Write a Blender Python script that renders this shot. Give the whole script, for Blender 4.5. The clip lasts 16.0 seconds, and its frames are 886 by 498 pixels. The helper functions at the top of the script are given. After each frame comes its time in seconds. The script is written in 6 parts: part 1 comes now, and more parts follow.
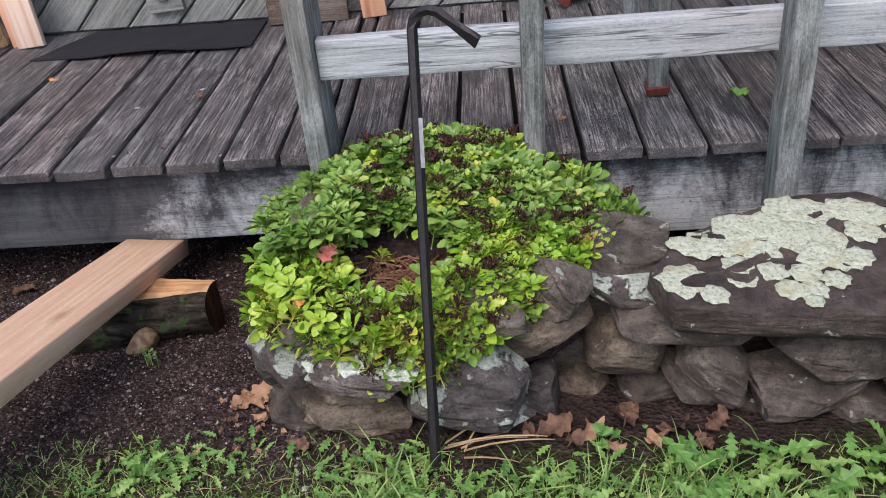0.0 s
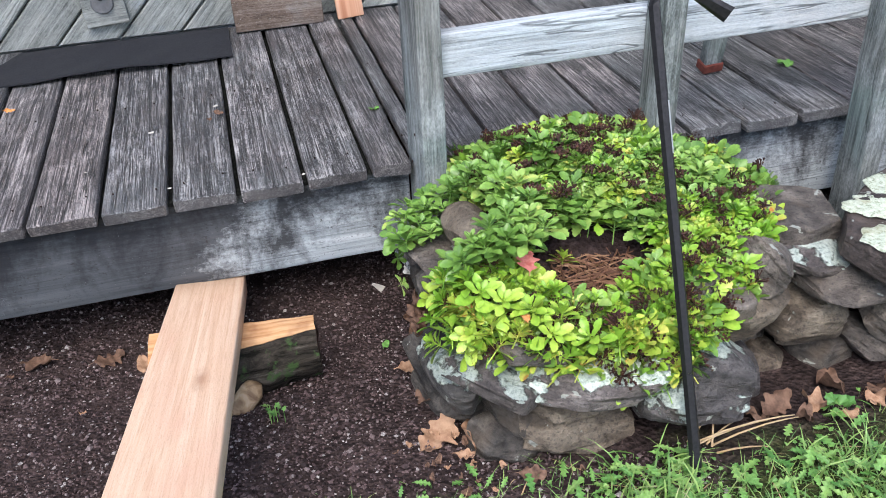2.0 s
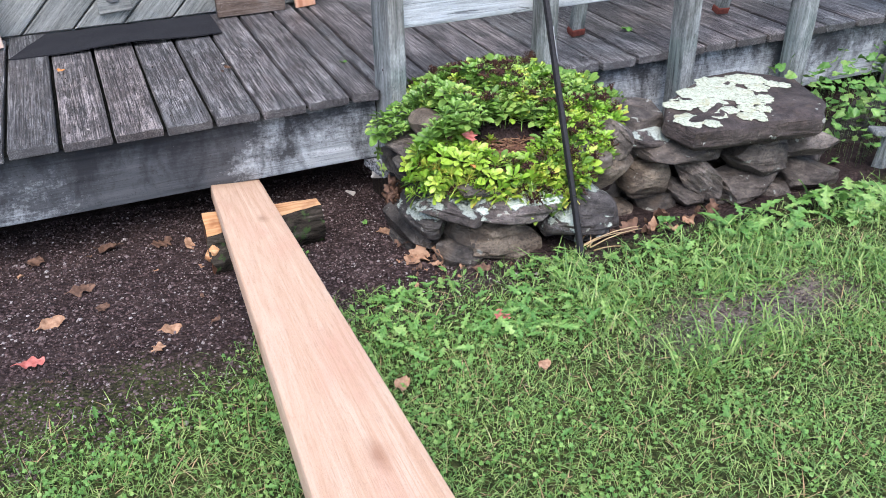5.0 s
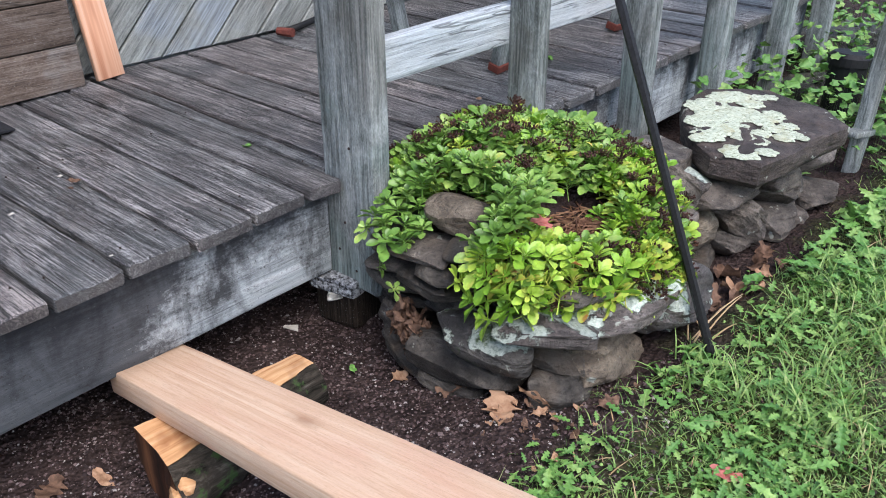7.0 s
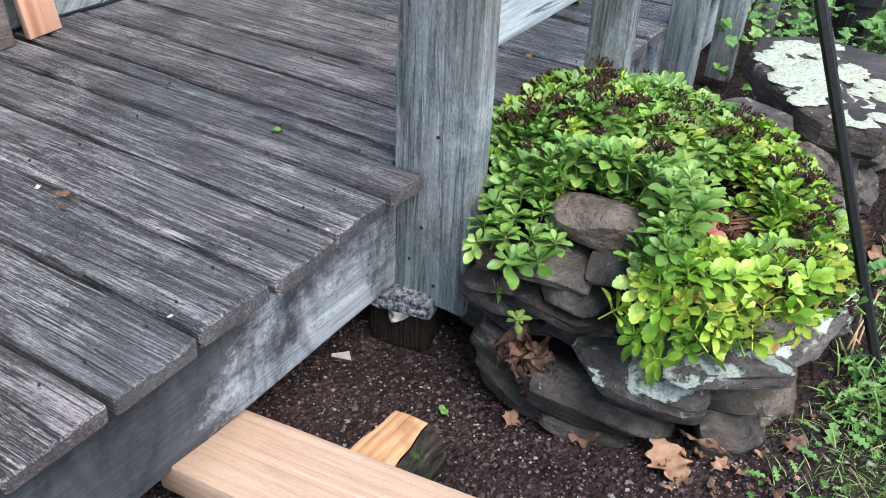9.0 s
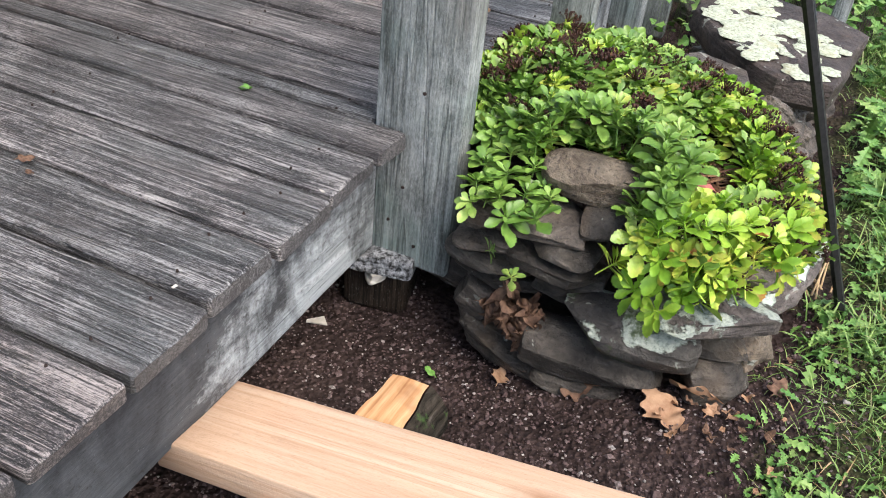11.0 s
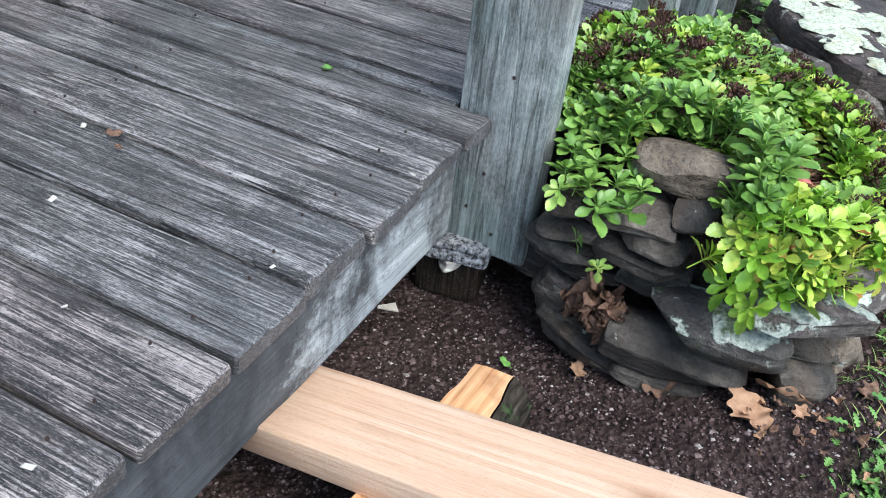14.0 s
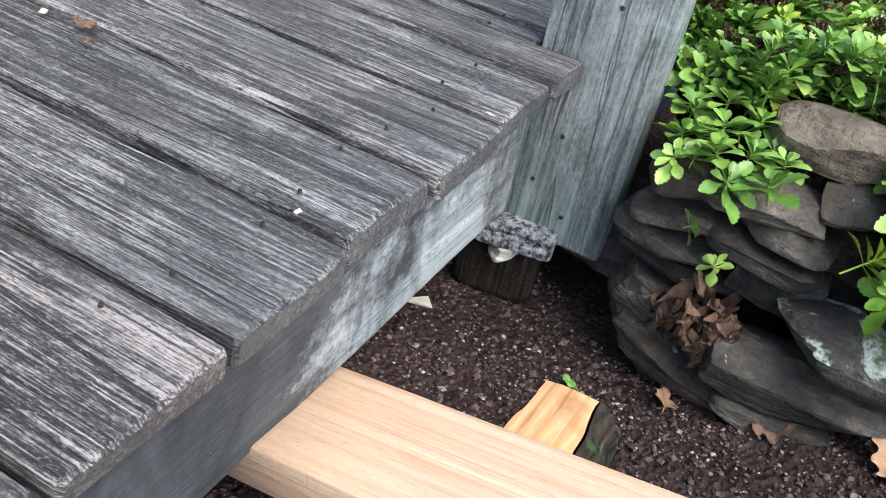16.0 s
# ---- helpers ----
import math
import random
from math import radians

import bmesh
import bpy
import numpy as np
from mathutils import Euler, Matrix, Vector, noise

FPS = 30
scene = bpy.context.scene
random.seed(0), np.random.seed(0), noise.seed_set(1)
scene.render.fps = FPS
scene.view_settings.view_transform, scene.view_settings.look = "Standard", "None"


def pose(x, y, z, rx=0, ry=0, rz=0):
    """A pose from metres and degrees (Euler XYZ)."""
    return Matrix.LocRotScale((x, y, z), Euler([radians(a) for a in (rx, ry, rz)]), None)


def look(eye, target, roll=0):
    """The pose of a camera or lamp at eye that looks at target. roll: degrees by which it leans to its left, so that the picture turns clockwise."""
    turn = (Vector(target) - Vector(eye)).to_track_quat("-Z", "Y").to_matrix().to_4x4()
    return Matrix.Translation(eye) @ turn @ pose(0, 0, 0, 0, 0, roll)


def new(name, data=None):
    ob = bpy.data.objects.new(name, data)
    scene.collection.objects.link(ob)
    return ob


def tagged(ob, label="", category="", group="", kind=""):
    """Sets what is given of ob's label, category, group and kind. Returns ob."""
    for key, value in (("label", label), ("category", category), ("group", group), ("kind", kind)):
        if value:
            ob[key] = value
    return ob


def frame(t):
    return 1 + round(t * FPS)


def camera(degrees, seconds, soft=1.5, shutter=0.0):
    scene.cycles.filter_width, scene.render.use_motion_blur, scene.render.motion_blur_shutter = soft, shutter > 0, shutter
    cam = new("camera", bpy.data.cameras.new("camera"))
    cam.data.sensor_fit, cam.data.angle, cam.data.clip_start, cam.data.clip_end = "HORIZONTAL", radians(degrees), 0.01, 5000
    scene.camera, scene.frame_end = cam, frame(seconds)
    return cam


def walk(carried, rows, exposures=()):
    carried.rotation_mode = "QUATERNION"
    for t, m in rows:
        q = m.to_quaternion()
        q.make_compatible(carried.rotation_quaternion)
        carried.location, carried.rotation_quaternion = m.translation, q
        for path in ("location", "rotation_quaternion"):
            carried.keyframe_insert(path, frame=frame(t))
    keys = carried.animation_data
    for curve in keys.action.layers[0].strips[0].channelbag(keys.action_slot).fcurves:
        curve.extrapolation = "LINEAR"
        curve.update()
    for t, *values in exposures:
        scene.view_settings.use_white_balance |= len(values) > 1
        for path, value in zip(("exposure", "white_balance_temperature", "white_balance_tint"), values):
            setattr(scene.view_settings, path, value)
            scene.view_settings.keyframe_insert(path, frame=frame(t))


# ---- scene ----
cam = camera(55.1, 16.0, soft=1.0)
PATH = [
    (0, (0.432, -1.837, 1.339), (0.298, -0.159, 0.26), -5.5),
    (0.5, (0.139, -1.816, 1.313), (0.143, -0.147, 0.211), -5.9),
    (1, (-0.114, -1.782, 1.302), (0.055, -0.138, 0.176), -5.2),
    (1.5, (-0.284, -1.769, 1.324), (0.024, -0.133, 0.216), -4.2),
    (2, (-0.336, -1.637, 1.308), (0.056, -0.01, 0.213), -3.0),
    (2.5, (-0.381, -1.56, 1.289), (0.027, 0.07, 0.203), -2.2),
    (3, (-0.395, -1.747, 1.334), (0.016, -0.109, 0.262), -2.3),
    (3.5, (-0.422, -2.03, 1.393), (-0.033, -0.383, 0.327), -1.9),
    (4, (-0.465, -2.246, 1.416), (-0.135, -0.562, 0.389), -2.1),
    (4.5, (-0.637, -2.421, 1.428), (-0.197, -0.759, 0.408), -2.1),
    (4.7, (-0.714, -2.461, 1.428), (-0.186, -0.832, 0.395), -1.5),
    (6.8, (-1.152, -1.436, 1.216), (0.139, -0.245, 0.26), -0.2),
    (7, (-1.136, -1.296, 1.204), (0.183, -0.137, 0.248), 0.1),
    (7.5, (-1.198, -1.041, 1.18), (0.166, 0.011, 0.163), -0.4),
    (8, (-1.204, -0.891, 1.165), (0.165, 0.055, 0.056), 1.0),
    (8.5, (-1.114, -0.763, 1.147), (0.275, 0.132, 0.02), 3.1),
    (8.7, (-1.086, -0.724, 1.144), (0.325, 0.151, 0.029), 3.2),
    (10.8, (-1.131, -0.535, 1.131), (0.403, 0.059, -0.006), 5.7),
    (11, (-1.141, -0.529, 1.116), (0.379, 0.056, -0.045), 6.6),
    (11.5, (-1.153, -0.511, 1.063), (0.307, 0.046, -0.185), 8.0),
    (12, (-1.163, -0.504, 1.06), (0.269, 0.048, -0.223), 7.8),
    (12.5, (-1.156, -0.499, 1.088), (0.301, 0.078, -0.155), 6.5),
    (13, (-1.145, -0.491, 1.102), (0.35, 0.11, -0.084), 5.8),
    (13.5, (-1.149, -0.48, 1.091), (0.35, 0.124, -0.087), 6.4),
    (14, (-1.164, -0.436, 1.084), (0.322, 0.191, -0.098), 7.2),
    (14.5, (-1.122, -0.403, 1.046), (0.345, 0.238, -0.151), 8.3),
    (15, (-1.042, -0.341, 0.989), (0.41, 0.307, -0.225), 9.8),
    (15.5, (-1.014, -0.291, 0.914), (0.462, 0.357, -0.271), 11.1),
    (16, (-0.991, -0.266, 0.835), (0.533, 0.342, -0.309), 12.4),
]
# The clip's own automatic exposure and white balance: seconds, stops, kelvin, tint.
EXPOSURES = [
    (0.0, 0.60, 7000, 20), (0.5, 0.95, 6800, 18), (1.5, 1.16, 6550, 15), (3.0, 1.20, 6400, 10), (4.5, 1.20, 6400, 17),
    (7.0, 1.00, 6500, 14), (8.0, 0.98, 6550, 12), (8.5, 1.15, 6300, 11), (11.0, 1.28, 7200, 13),
    (11.5, 1.23, 5950, -3), (12.0, 1.32, 5650, -7), (12.5, 1.34, 5550, -7), (13.0, 1.38, 5900, -2), (14.0, 1.31, 6300, 7), (14.5, 1.28, 6350, 8), (16.0, 1.45, 6700, 7),
]
walk(cam, [(t, look(eye, target, roll)) for t, eye, target, roll in PATH], EXPOSURES)

# ---- world, sun, exposure ----
world = bpy.data.worlds.new("overcast_sky")
scene.world = world
world.use_nodes = True
wn = world.node_tree
sky = wn.nodes.new("ShaderNodeTexSky")
sky.sky_type = "NISHITA"
sky.sun_disc = False
sky.sun_elevation, sky.sun_rotation = radians(58), radians(200)
sky.air_density, sky.dust_density, sky.ozone_density = 1.0, 1.6, 1.0
wn.nodes["Background"].inputs["Strength"].default_value = 0.15
wn.links.new(sky.outputs[0], wn.nodes["Background"].inputs["Color"])
sun = new("sun", bpy.data.lights.new("sun", "SUN"))
sun.data.energy, sun.data.angle, sun.data.color = 1.5, radians(45), (1.0, 0.985, 0.96)
sun.matrix_world = look((-1.0, -3.0, 5.0), (0.2, 0.2, 0.0))


# ---- materials ----
class Mat:
    """A node material under construction: small helpers that add and join nodes."""

    def __init__(self, name, rough=0.7, spec=0.3, metal=0.0):
        self.m = bpy.data.materials.new(name)
        self.m.use_nodes = True
        self.t = self.m.node_tree
        self.b = self.t.nodes["Principled BSDF"]
        self.b.inputs["Roughness"].default_value = rough
        self.b.inputs["Specular IOR Level"].default_value = spec
        self.b.inputs["Metallic"].default_value = metal
        self.co = self.t.nodes.new("ShaderNodeTexCoord").outputs["Object"]
        self.info = self.t.nodes.new("ShaderNodeObjectInfo").outputs["Random"]
        self.geo = self.t.nodes.new("ShaderNodeNewGeometry")

    def put(self, socket, value):
        if isinstance(value, bpy.types.NodeSocket):
            self.t.links.new(value, socket)
        elif isinstance(value, (tuple, list)) and len(value) == 3 and socket.type == "RGBA":
            socket.default_value = (*value, 1)
        else:
            socket.default_value = value

    def math(self, op, a, b=0.0, clamp=False):
        n = self.t.nodes.new("ShaderNodeMath")
        n.operation, n.use_clamp = op, clamp
        self.put(n.inputs[0], a)
        self.put(n.inputs[1], b)
        return n.outputs[0]

    def scaled(self, co, scale, shift=None):
        n = self.t.nodes.new("ShaderNodeMapping")
        self.put(n.inputs["Vector"], co)
        n.inputs["Scale"].default_value = scale
        if shift is not None:
            c = self.t.nodes.new("ShaderNodeCombineXYZ")
            for k, f in enumerate((17.3, 29.1, 11.7)):
                self.put(c.inputs[k], self.math("MULTIPLY", shift, f))
            self.put(n.inputs["Location"], c.outputs[0])
        return n.outputs[0]

    def noise(self, co, scale=5.0, detail=4.0, rough=0.6, warp=0.0):
        n = self.t.nodes.new("ShaderNodeTexNoise")
        self.put(n.inputs["Vector"], co)
        for key, v in (("Scale", scale), ("Detail", detail), ("Roughness", rough), ("Distortion", warp)):
            n.inputs[key].default_value = v
        return n.outputs["Fac"]

    def cells(self, co, scale=5.0, feature="F1", dims="3D"):
        n = self.t.nodes.new("ShaderNodeTexVoronoi")
        n.voronoi_dimensions = dims
        n.feature = feature
        self.put(n.inputs["Vector"], co)
        n.inputs["Scale"].default_value = scale
        return n.outputs["Distance"]

    def ramp(self, fac, *stops):
        n = self.t.nodes.new("ShaderNodeValToRGB")
        e = n.color_ramp.elements
        while len(e) < len(stops):
            e.new(0.5)
        for k, (p, c) in enumerate(stops):
            e[k].position = p
            e[k].color = (*c, 1) if isinstance(c, tuple) else (c, c, c, 1)
        self.put(n.inputs[0], fac)
        return n.outputs[0]

    def mix(self, fac, a, b, blend="MIX"):
        n = self.t.nodes.new("ShaderNodeMix")
        n.data_type, n.blend_type = "RGBA", blend
        self.put(n.inputs[0], fac)
        self.put(n.inputs[6], a)
        self.put(n.inputs[7], b)
        return n.outputs[2]

    def bump(self, height, strength=0.5, distance=0.005, under=None):
        n = self.t.nodes.new("ShaderNodeBump")
        self.put(n.inputs["Height"], height)
        n.inputs["Strength"].default_value = strength
        n.inputs["Distance"].default_value = distance
        if under is not None:
            self.put(n.inputs["Normal"], under)
        return n.outputs[0]

    def done(self, colour, normal=None, rough=None):
        self.put(self.b.inputs["Base Color"], colour)
        if normal is not None:
            self.put(self.b.inputs["Normal"], normal)
        if rough is not None:
            self.put(self.b.inputs["Roughness"], rough)
        return self.m


def weathered_wood(name, dark, mid, light, tint, tint_at=0.55, axis=1, fine=1.0, vary=0.35, crack=0.5, bite=0.8, relief=0.8, furrows=0.7, hairy=0.7):
    """Old grey timber: grain along one axis, silvered ridges, dark furrows, long checks, mould blotches and specks."""
    m = Mat(name, 0.85, 0.75 if vary > 0.4 else 0.2)

    def along(across, length):
        s = [across * fine] * 3
        s[axis] = length
        return m.scaled(m.co, s, m.info)

    hair = m.noise(along(560, 9.0), 1.0, 3, 0.7, 0.1)
    grain = m.noise(along(210, 3.2), 1.0, 5, 0.75, 0.4)
    streak = m.noise(along(30, 2.4), 1.0, 6, 0.75, 0.9)
    blot = m.noise(along(13 / fine, 5.0), 1.0, 8, 0.78, 0.6)
    wide = m.noise(m.scaled(m.co, (3.1, 3.1, 3.1), m.info), 1.0, 4, 0.6, 0.3)
    speck = m.noise(m.co, 300.0, 2, 0.6)
    check = m.math("ABSOLUTE", m.math("SUBTRACT", m.noise(along(21, 0.9), 1.0, 4, 0.6, 0.4), 0.5))
    where = m.noise(m.scaled(m.co, (8, 8, 8), m.info), 1.0, 2, 0.5)
    lines = m.math("MULTIPLY", m.ramp(check, (0.005, 1.0), (0.013, 0.0)), m.ramp(where, (0.44, 0.0), (0.52, 1.0)))
    furrow = m.ramp(grain, (0.39, 1.0), (0.45, 0.0))
    g = m.math("ADD", m.math("MULTIPLY", grain, 0.62), m.math("MULTIPLY", streak, 0.42))
    g = m.math("ADD", g, m.math("MULTIPLY", m.math("SUBTRACT", blot, 0.5), bite))
    g = m.math("ADD", g, m.math("MULTIPLY", m.math("SUBTRACT", hair, 0.5), hairy))
    pepper = m.noise(along(300 / fine, 110.0), 1.0, 5, 0.8)
    g = m.math("ADD", g, m.math("MULTIPLY", m.math("SUBTRACT", pepper, 0.5), 0.65))
    col = m.ramp(g, (0.40, dark), (0.51, mid), (0.68, light)) if vary > 0.4 else m.ramp(g, (0.32, dark), (0.50, mid), (0.72, light))
    col = m.mix(m.ramp(wide, (tint_at, 0.0), (tint_at + 0.12, 0.65)), col, m.mix(m.ramp(grain, (0.38, 0.0), (0.62, 1.0)), tuple(0.45 * v for v in tint), tuple(1.7 * v for v in tint)))
    col = m.mix(m.ramp(wide, (0.34, 0.5), (0.46, 0.0)), col, m.mix(m.ramp(grain, (0.38, 0.0), (0.62, 1.0)), dark, tuple(1.25 * v * f for v, f in zip(mid, (1.12, 0.95, 0.88)))))
    col = m.mix(m.math("MULTIPLY", furrow, furrows), col, dark)
    col = m.mix(m.math("MULTIPLY", lines, crack), col, (0.008, 0.008, 0.008))
    col = m.mix(m.ramp(speck, (0.68, 0.0), (0.73, 0.5)), col, (0.46, 0.47, 0.46))
    if vary > 0.4:
        ridge = m.math("ABSOLUTE", m.math("SUBTRACT", m.noise(along(120, 1.6), 1.0, 3, 0.55, 0.4), 0.5))
        deep = m.math("ABSOLUTE", m.math("SUBTRACT", m.noise(along(48, 0.8), 1.0, 2, 0.5, 0.5), 0.5))
        col = m.mix(m.ramp(deep, (0.006, 0.95), (0.016, 0.0)), col, (0.006, 0.006, 0.006))
        worn = m.ramp(m.noise(m.scaled(m.co, (9, 3, 9), m.info), 1.0, 3, 0.6), (0.40, 0.15), (0.58, 0.9))
        col = m.mix(m.math("MULTIPLY", m.ramp(ridge, (0.005, 0.9), (0.020, 0.0)), worn), col, (0.010, 0.009, 0.009))
        grit = m.noise(along(880, 210.0), 1.0, 3, 0.75)
        col = m.mix(m.ramp(grit, (0.36, 0.85), (0.45, 0.0)), col, (0.014, 0.013, 0.013))
        col = m.mix(m.ramp(grit, (0.56, 0.0), (0.66, 0.6)), col, (0.40, 0.40, 0.40))
        pits = m.noise(along(420, 120.0), 1.0, 2, 0.6)
        col = m.mix(m.ramp(pits, (0.31, 0.9), (0.37, 0.0)), col, (0.010, 0.010, 0.010))
        col = m.mix(m.ramp(pits, (0.66, 0.0), (0.71, 0.45)), col, (0.48, 0.48, 0.47))
        cast = m.math("FRACT", m.math("MULTIPLY", m.info, 17.3))
        col = m.mix(0.8, col, m.ramp(cast, (0.0, (1.12, 0.99, 0.94)), (0.5, (1.06, 1.03, 1.02)), (1.0, (0.98, 1.06, 1.06))), "MULTIPLY")
        patch = m.noise(m.scaled(m.co, (8.0, 2.2, 8.0), m.info), 1.0, 8, 0.78, 0.5)
        col = m.mix(m.ramp(patch, (0.50, 0.0), (0.64, 0.78)), col, m.mix(m.ramp(grain, (0.42, 0.0), (0.6, 1.0)), (0.016, 0.014, 0.015), (0.075, 0.062, 0.060)))
    if vary > 0.4:
        m.b.inputs["Sheen Weight"].default_value = 0.04
        m.b.inputs["Sheen Roughness"].default_value = 0.45
        m.b.inputs["Sheen Tint"].default_value = (0.92, 0.97, 1.0, 1.0)
    tone = m.math("ADD", m.math("MULTIPLY", m.info, vary), 1.0 - vary / 2)
    n = m.t.nodes.new("ShaderNodeHueSaturation")
    m.put(n.inputs["Color"], col)
    m.put(n.inputs["Value"], tone)
    h = m.math("ADD", m.math("MULTIPLY", grain, 1.0), m.math("ADD", m.math("MULTIPLY", streak, 0.6), m.math("MULTIPLY", hair, 0.25)))
    h = m.math("SUBTRACT", h, m.math("MULTIPLY", lines, 0.9))
    facing = m.t.nodes.new("ShaderNodeSeparateXYZ")
    m.put(facing.inputs[0], m.geo.outputs["Normal"])
    end = m.ramp(m.math("ABSOLUTE", facing.outputs[axis]), (0.6, 0.0), (0.85, 1.0))
    h = m.math("MULTIPLY", h, m.math("SUBTRACT", 1.0, m.math("MULTIPLY", end, 0.75)))
    out = m.mix(m.math("MULTIPLY", end, 0.6), n.outputs[0], tuple(0.6 * v for v in mid))
    return m.done(out, m.bump(h, relief, 0.006), m.ramp(grain, (0.3, 0.72), (0.7, 0.36)) if vary > 0.4 else m.ramp(grain, (0.3, 0.95), (0.7, 0.65)))


deck_wood = weathered_wood("weathered_deck_wood", (0.009, 0.008, 0.009), (0.070, 0.065, 0.067), (0.47, 0.455, 0.445), (0.110, 0.122, 0.122), 0.53, vary=0.50, bite=0.75, relief=1.0, furrows=0.45, crack=0.95, hairy=0.85)
post_wood = weathered_wood("grey_post_wood", (0.078, 0.087, 0.082), (0.205, 0.228, 0.222), (0.42, 0.448, 0.44), (0.165, 0.22, 0.20), 0.5, axis=2, fine=0.5, vary=0.12, crack=0.25, bite=1.05, relief=0.45, furrows=0.05, hairy=0.12)
rail_wood = weathered_wood("grey_rail_wood", (0.22, 0.24, 0.25), (0.42, 0.455, 0.475), (0.58, 0.61, 0.62), (0.40, 0.45, 0.48), 0.5, axis=0, fine=0.6, vary=0.1, crack=0.6, bite=0.4, relief=0.4, furrows=0.08, hairy=0.25)
crate_wood = weathered_wood("brown_crate_wood", (0.05, 0.034, 0.026), (0.112, 0.084, 0.066), (0.20, 0.165, 0.14), (0.15, 0.145, 0.14), 0.55, axis=0, crack=0.3, furrows=0.2, hairy=0.25, relief=0.4)
siding_wood = weathered_wood("pale_siding_wood", (0.085, 0.092, 0.087), (0.22, 0.235, 0.222), (0.37, 0.39, 0.365), (0.20, 0.235, 0.275), 0.55, axis=0, fine=0.7, vary=0.25, crack=0.15, bite=0.6, relief=0.4, furrows=0.1, hairy=0.25)


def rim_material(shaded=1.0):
    """The deck's edge board: silver-grey paint with black mould hanging from its top, darker along its left part."""
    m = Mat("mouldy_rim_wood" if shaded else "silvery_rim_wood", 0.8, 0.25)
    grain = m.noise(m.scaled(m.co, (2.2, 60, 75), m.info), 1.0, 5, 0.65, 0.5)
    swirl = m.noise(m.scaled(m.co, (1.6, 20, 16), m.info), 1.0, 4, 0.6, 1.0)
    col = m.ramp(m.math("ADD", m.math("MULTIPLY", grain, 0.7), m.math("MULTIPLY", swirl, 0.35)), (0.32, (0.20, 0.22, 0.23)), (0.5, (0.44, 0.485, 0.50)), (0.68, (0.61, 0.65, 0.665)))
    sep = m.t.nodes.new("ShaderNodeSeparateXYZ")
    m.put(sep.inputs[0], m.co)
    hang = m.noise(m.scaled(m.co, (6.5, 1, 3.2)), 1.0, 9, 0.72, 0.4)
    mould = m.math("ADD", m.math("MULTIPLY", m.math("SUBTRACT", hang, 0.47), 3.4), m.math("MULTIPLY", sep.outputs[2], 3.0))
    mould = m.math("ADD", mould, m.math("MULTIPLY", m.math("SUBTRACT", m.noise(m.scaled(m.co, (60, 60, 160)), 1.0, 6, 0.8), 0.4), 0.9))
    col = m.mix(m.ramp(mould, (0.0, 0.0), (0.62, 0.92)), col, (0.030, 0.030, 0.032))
    # Darkening by position along the board, gone at its right end.
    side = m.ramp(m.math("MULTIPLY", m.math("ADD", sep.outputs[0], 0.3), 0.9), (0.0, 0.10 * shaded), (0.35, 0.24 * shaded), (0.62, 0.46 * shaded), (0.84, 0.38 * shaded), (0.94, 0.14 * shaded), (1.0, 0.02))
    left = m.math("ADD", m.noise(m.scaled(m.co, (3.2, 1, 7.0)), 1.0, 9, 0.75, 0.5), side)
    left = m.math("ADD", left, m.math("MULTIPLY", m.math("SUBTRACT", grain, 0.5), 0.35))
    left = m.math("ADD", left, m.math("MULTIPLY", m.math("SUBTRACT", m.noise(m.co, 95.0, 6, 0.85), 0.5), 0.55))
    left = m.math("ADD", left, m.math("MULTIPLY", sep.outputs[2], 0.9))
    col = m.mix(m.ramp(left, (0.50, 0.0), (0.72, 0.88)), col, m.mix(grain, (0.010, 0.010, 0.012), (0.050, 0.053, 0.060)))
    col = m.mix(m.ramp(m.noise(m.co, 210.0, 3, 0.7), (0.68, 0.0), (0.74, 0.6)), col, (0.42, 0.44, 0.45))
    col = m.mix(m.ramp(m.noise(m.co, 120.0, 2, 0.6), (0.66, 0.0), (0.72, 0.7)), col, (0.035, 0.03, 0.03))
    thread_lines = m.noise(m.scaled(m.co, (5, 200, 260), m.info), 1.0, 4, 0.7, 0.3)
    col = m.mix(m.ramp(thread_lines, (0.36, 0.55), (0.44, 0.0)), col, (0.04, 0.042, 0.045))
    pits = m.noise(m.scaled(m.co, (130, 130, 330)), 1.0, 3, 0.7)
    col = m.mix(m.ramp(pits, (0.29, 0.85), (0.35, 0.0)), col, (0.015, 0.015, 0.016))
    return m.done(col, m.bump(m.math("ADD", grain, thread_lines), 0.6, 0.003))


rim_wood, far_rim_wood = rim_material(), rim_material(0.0)


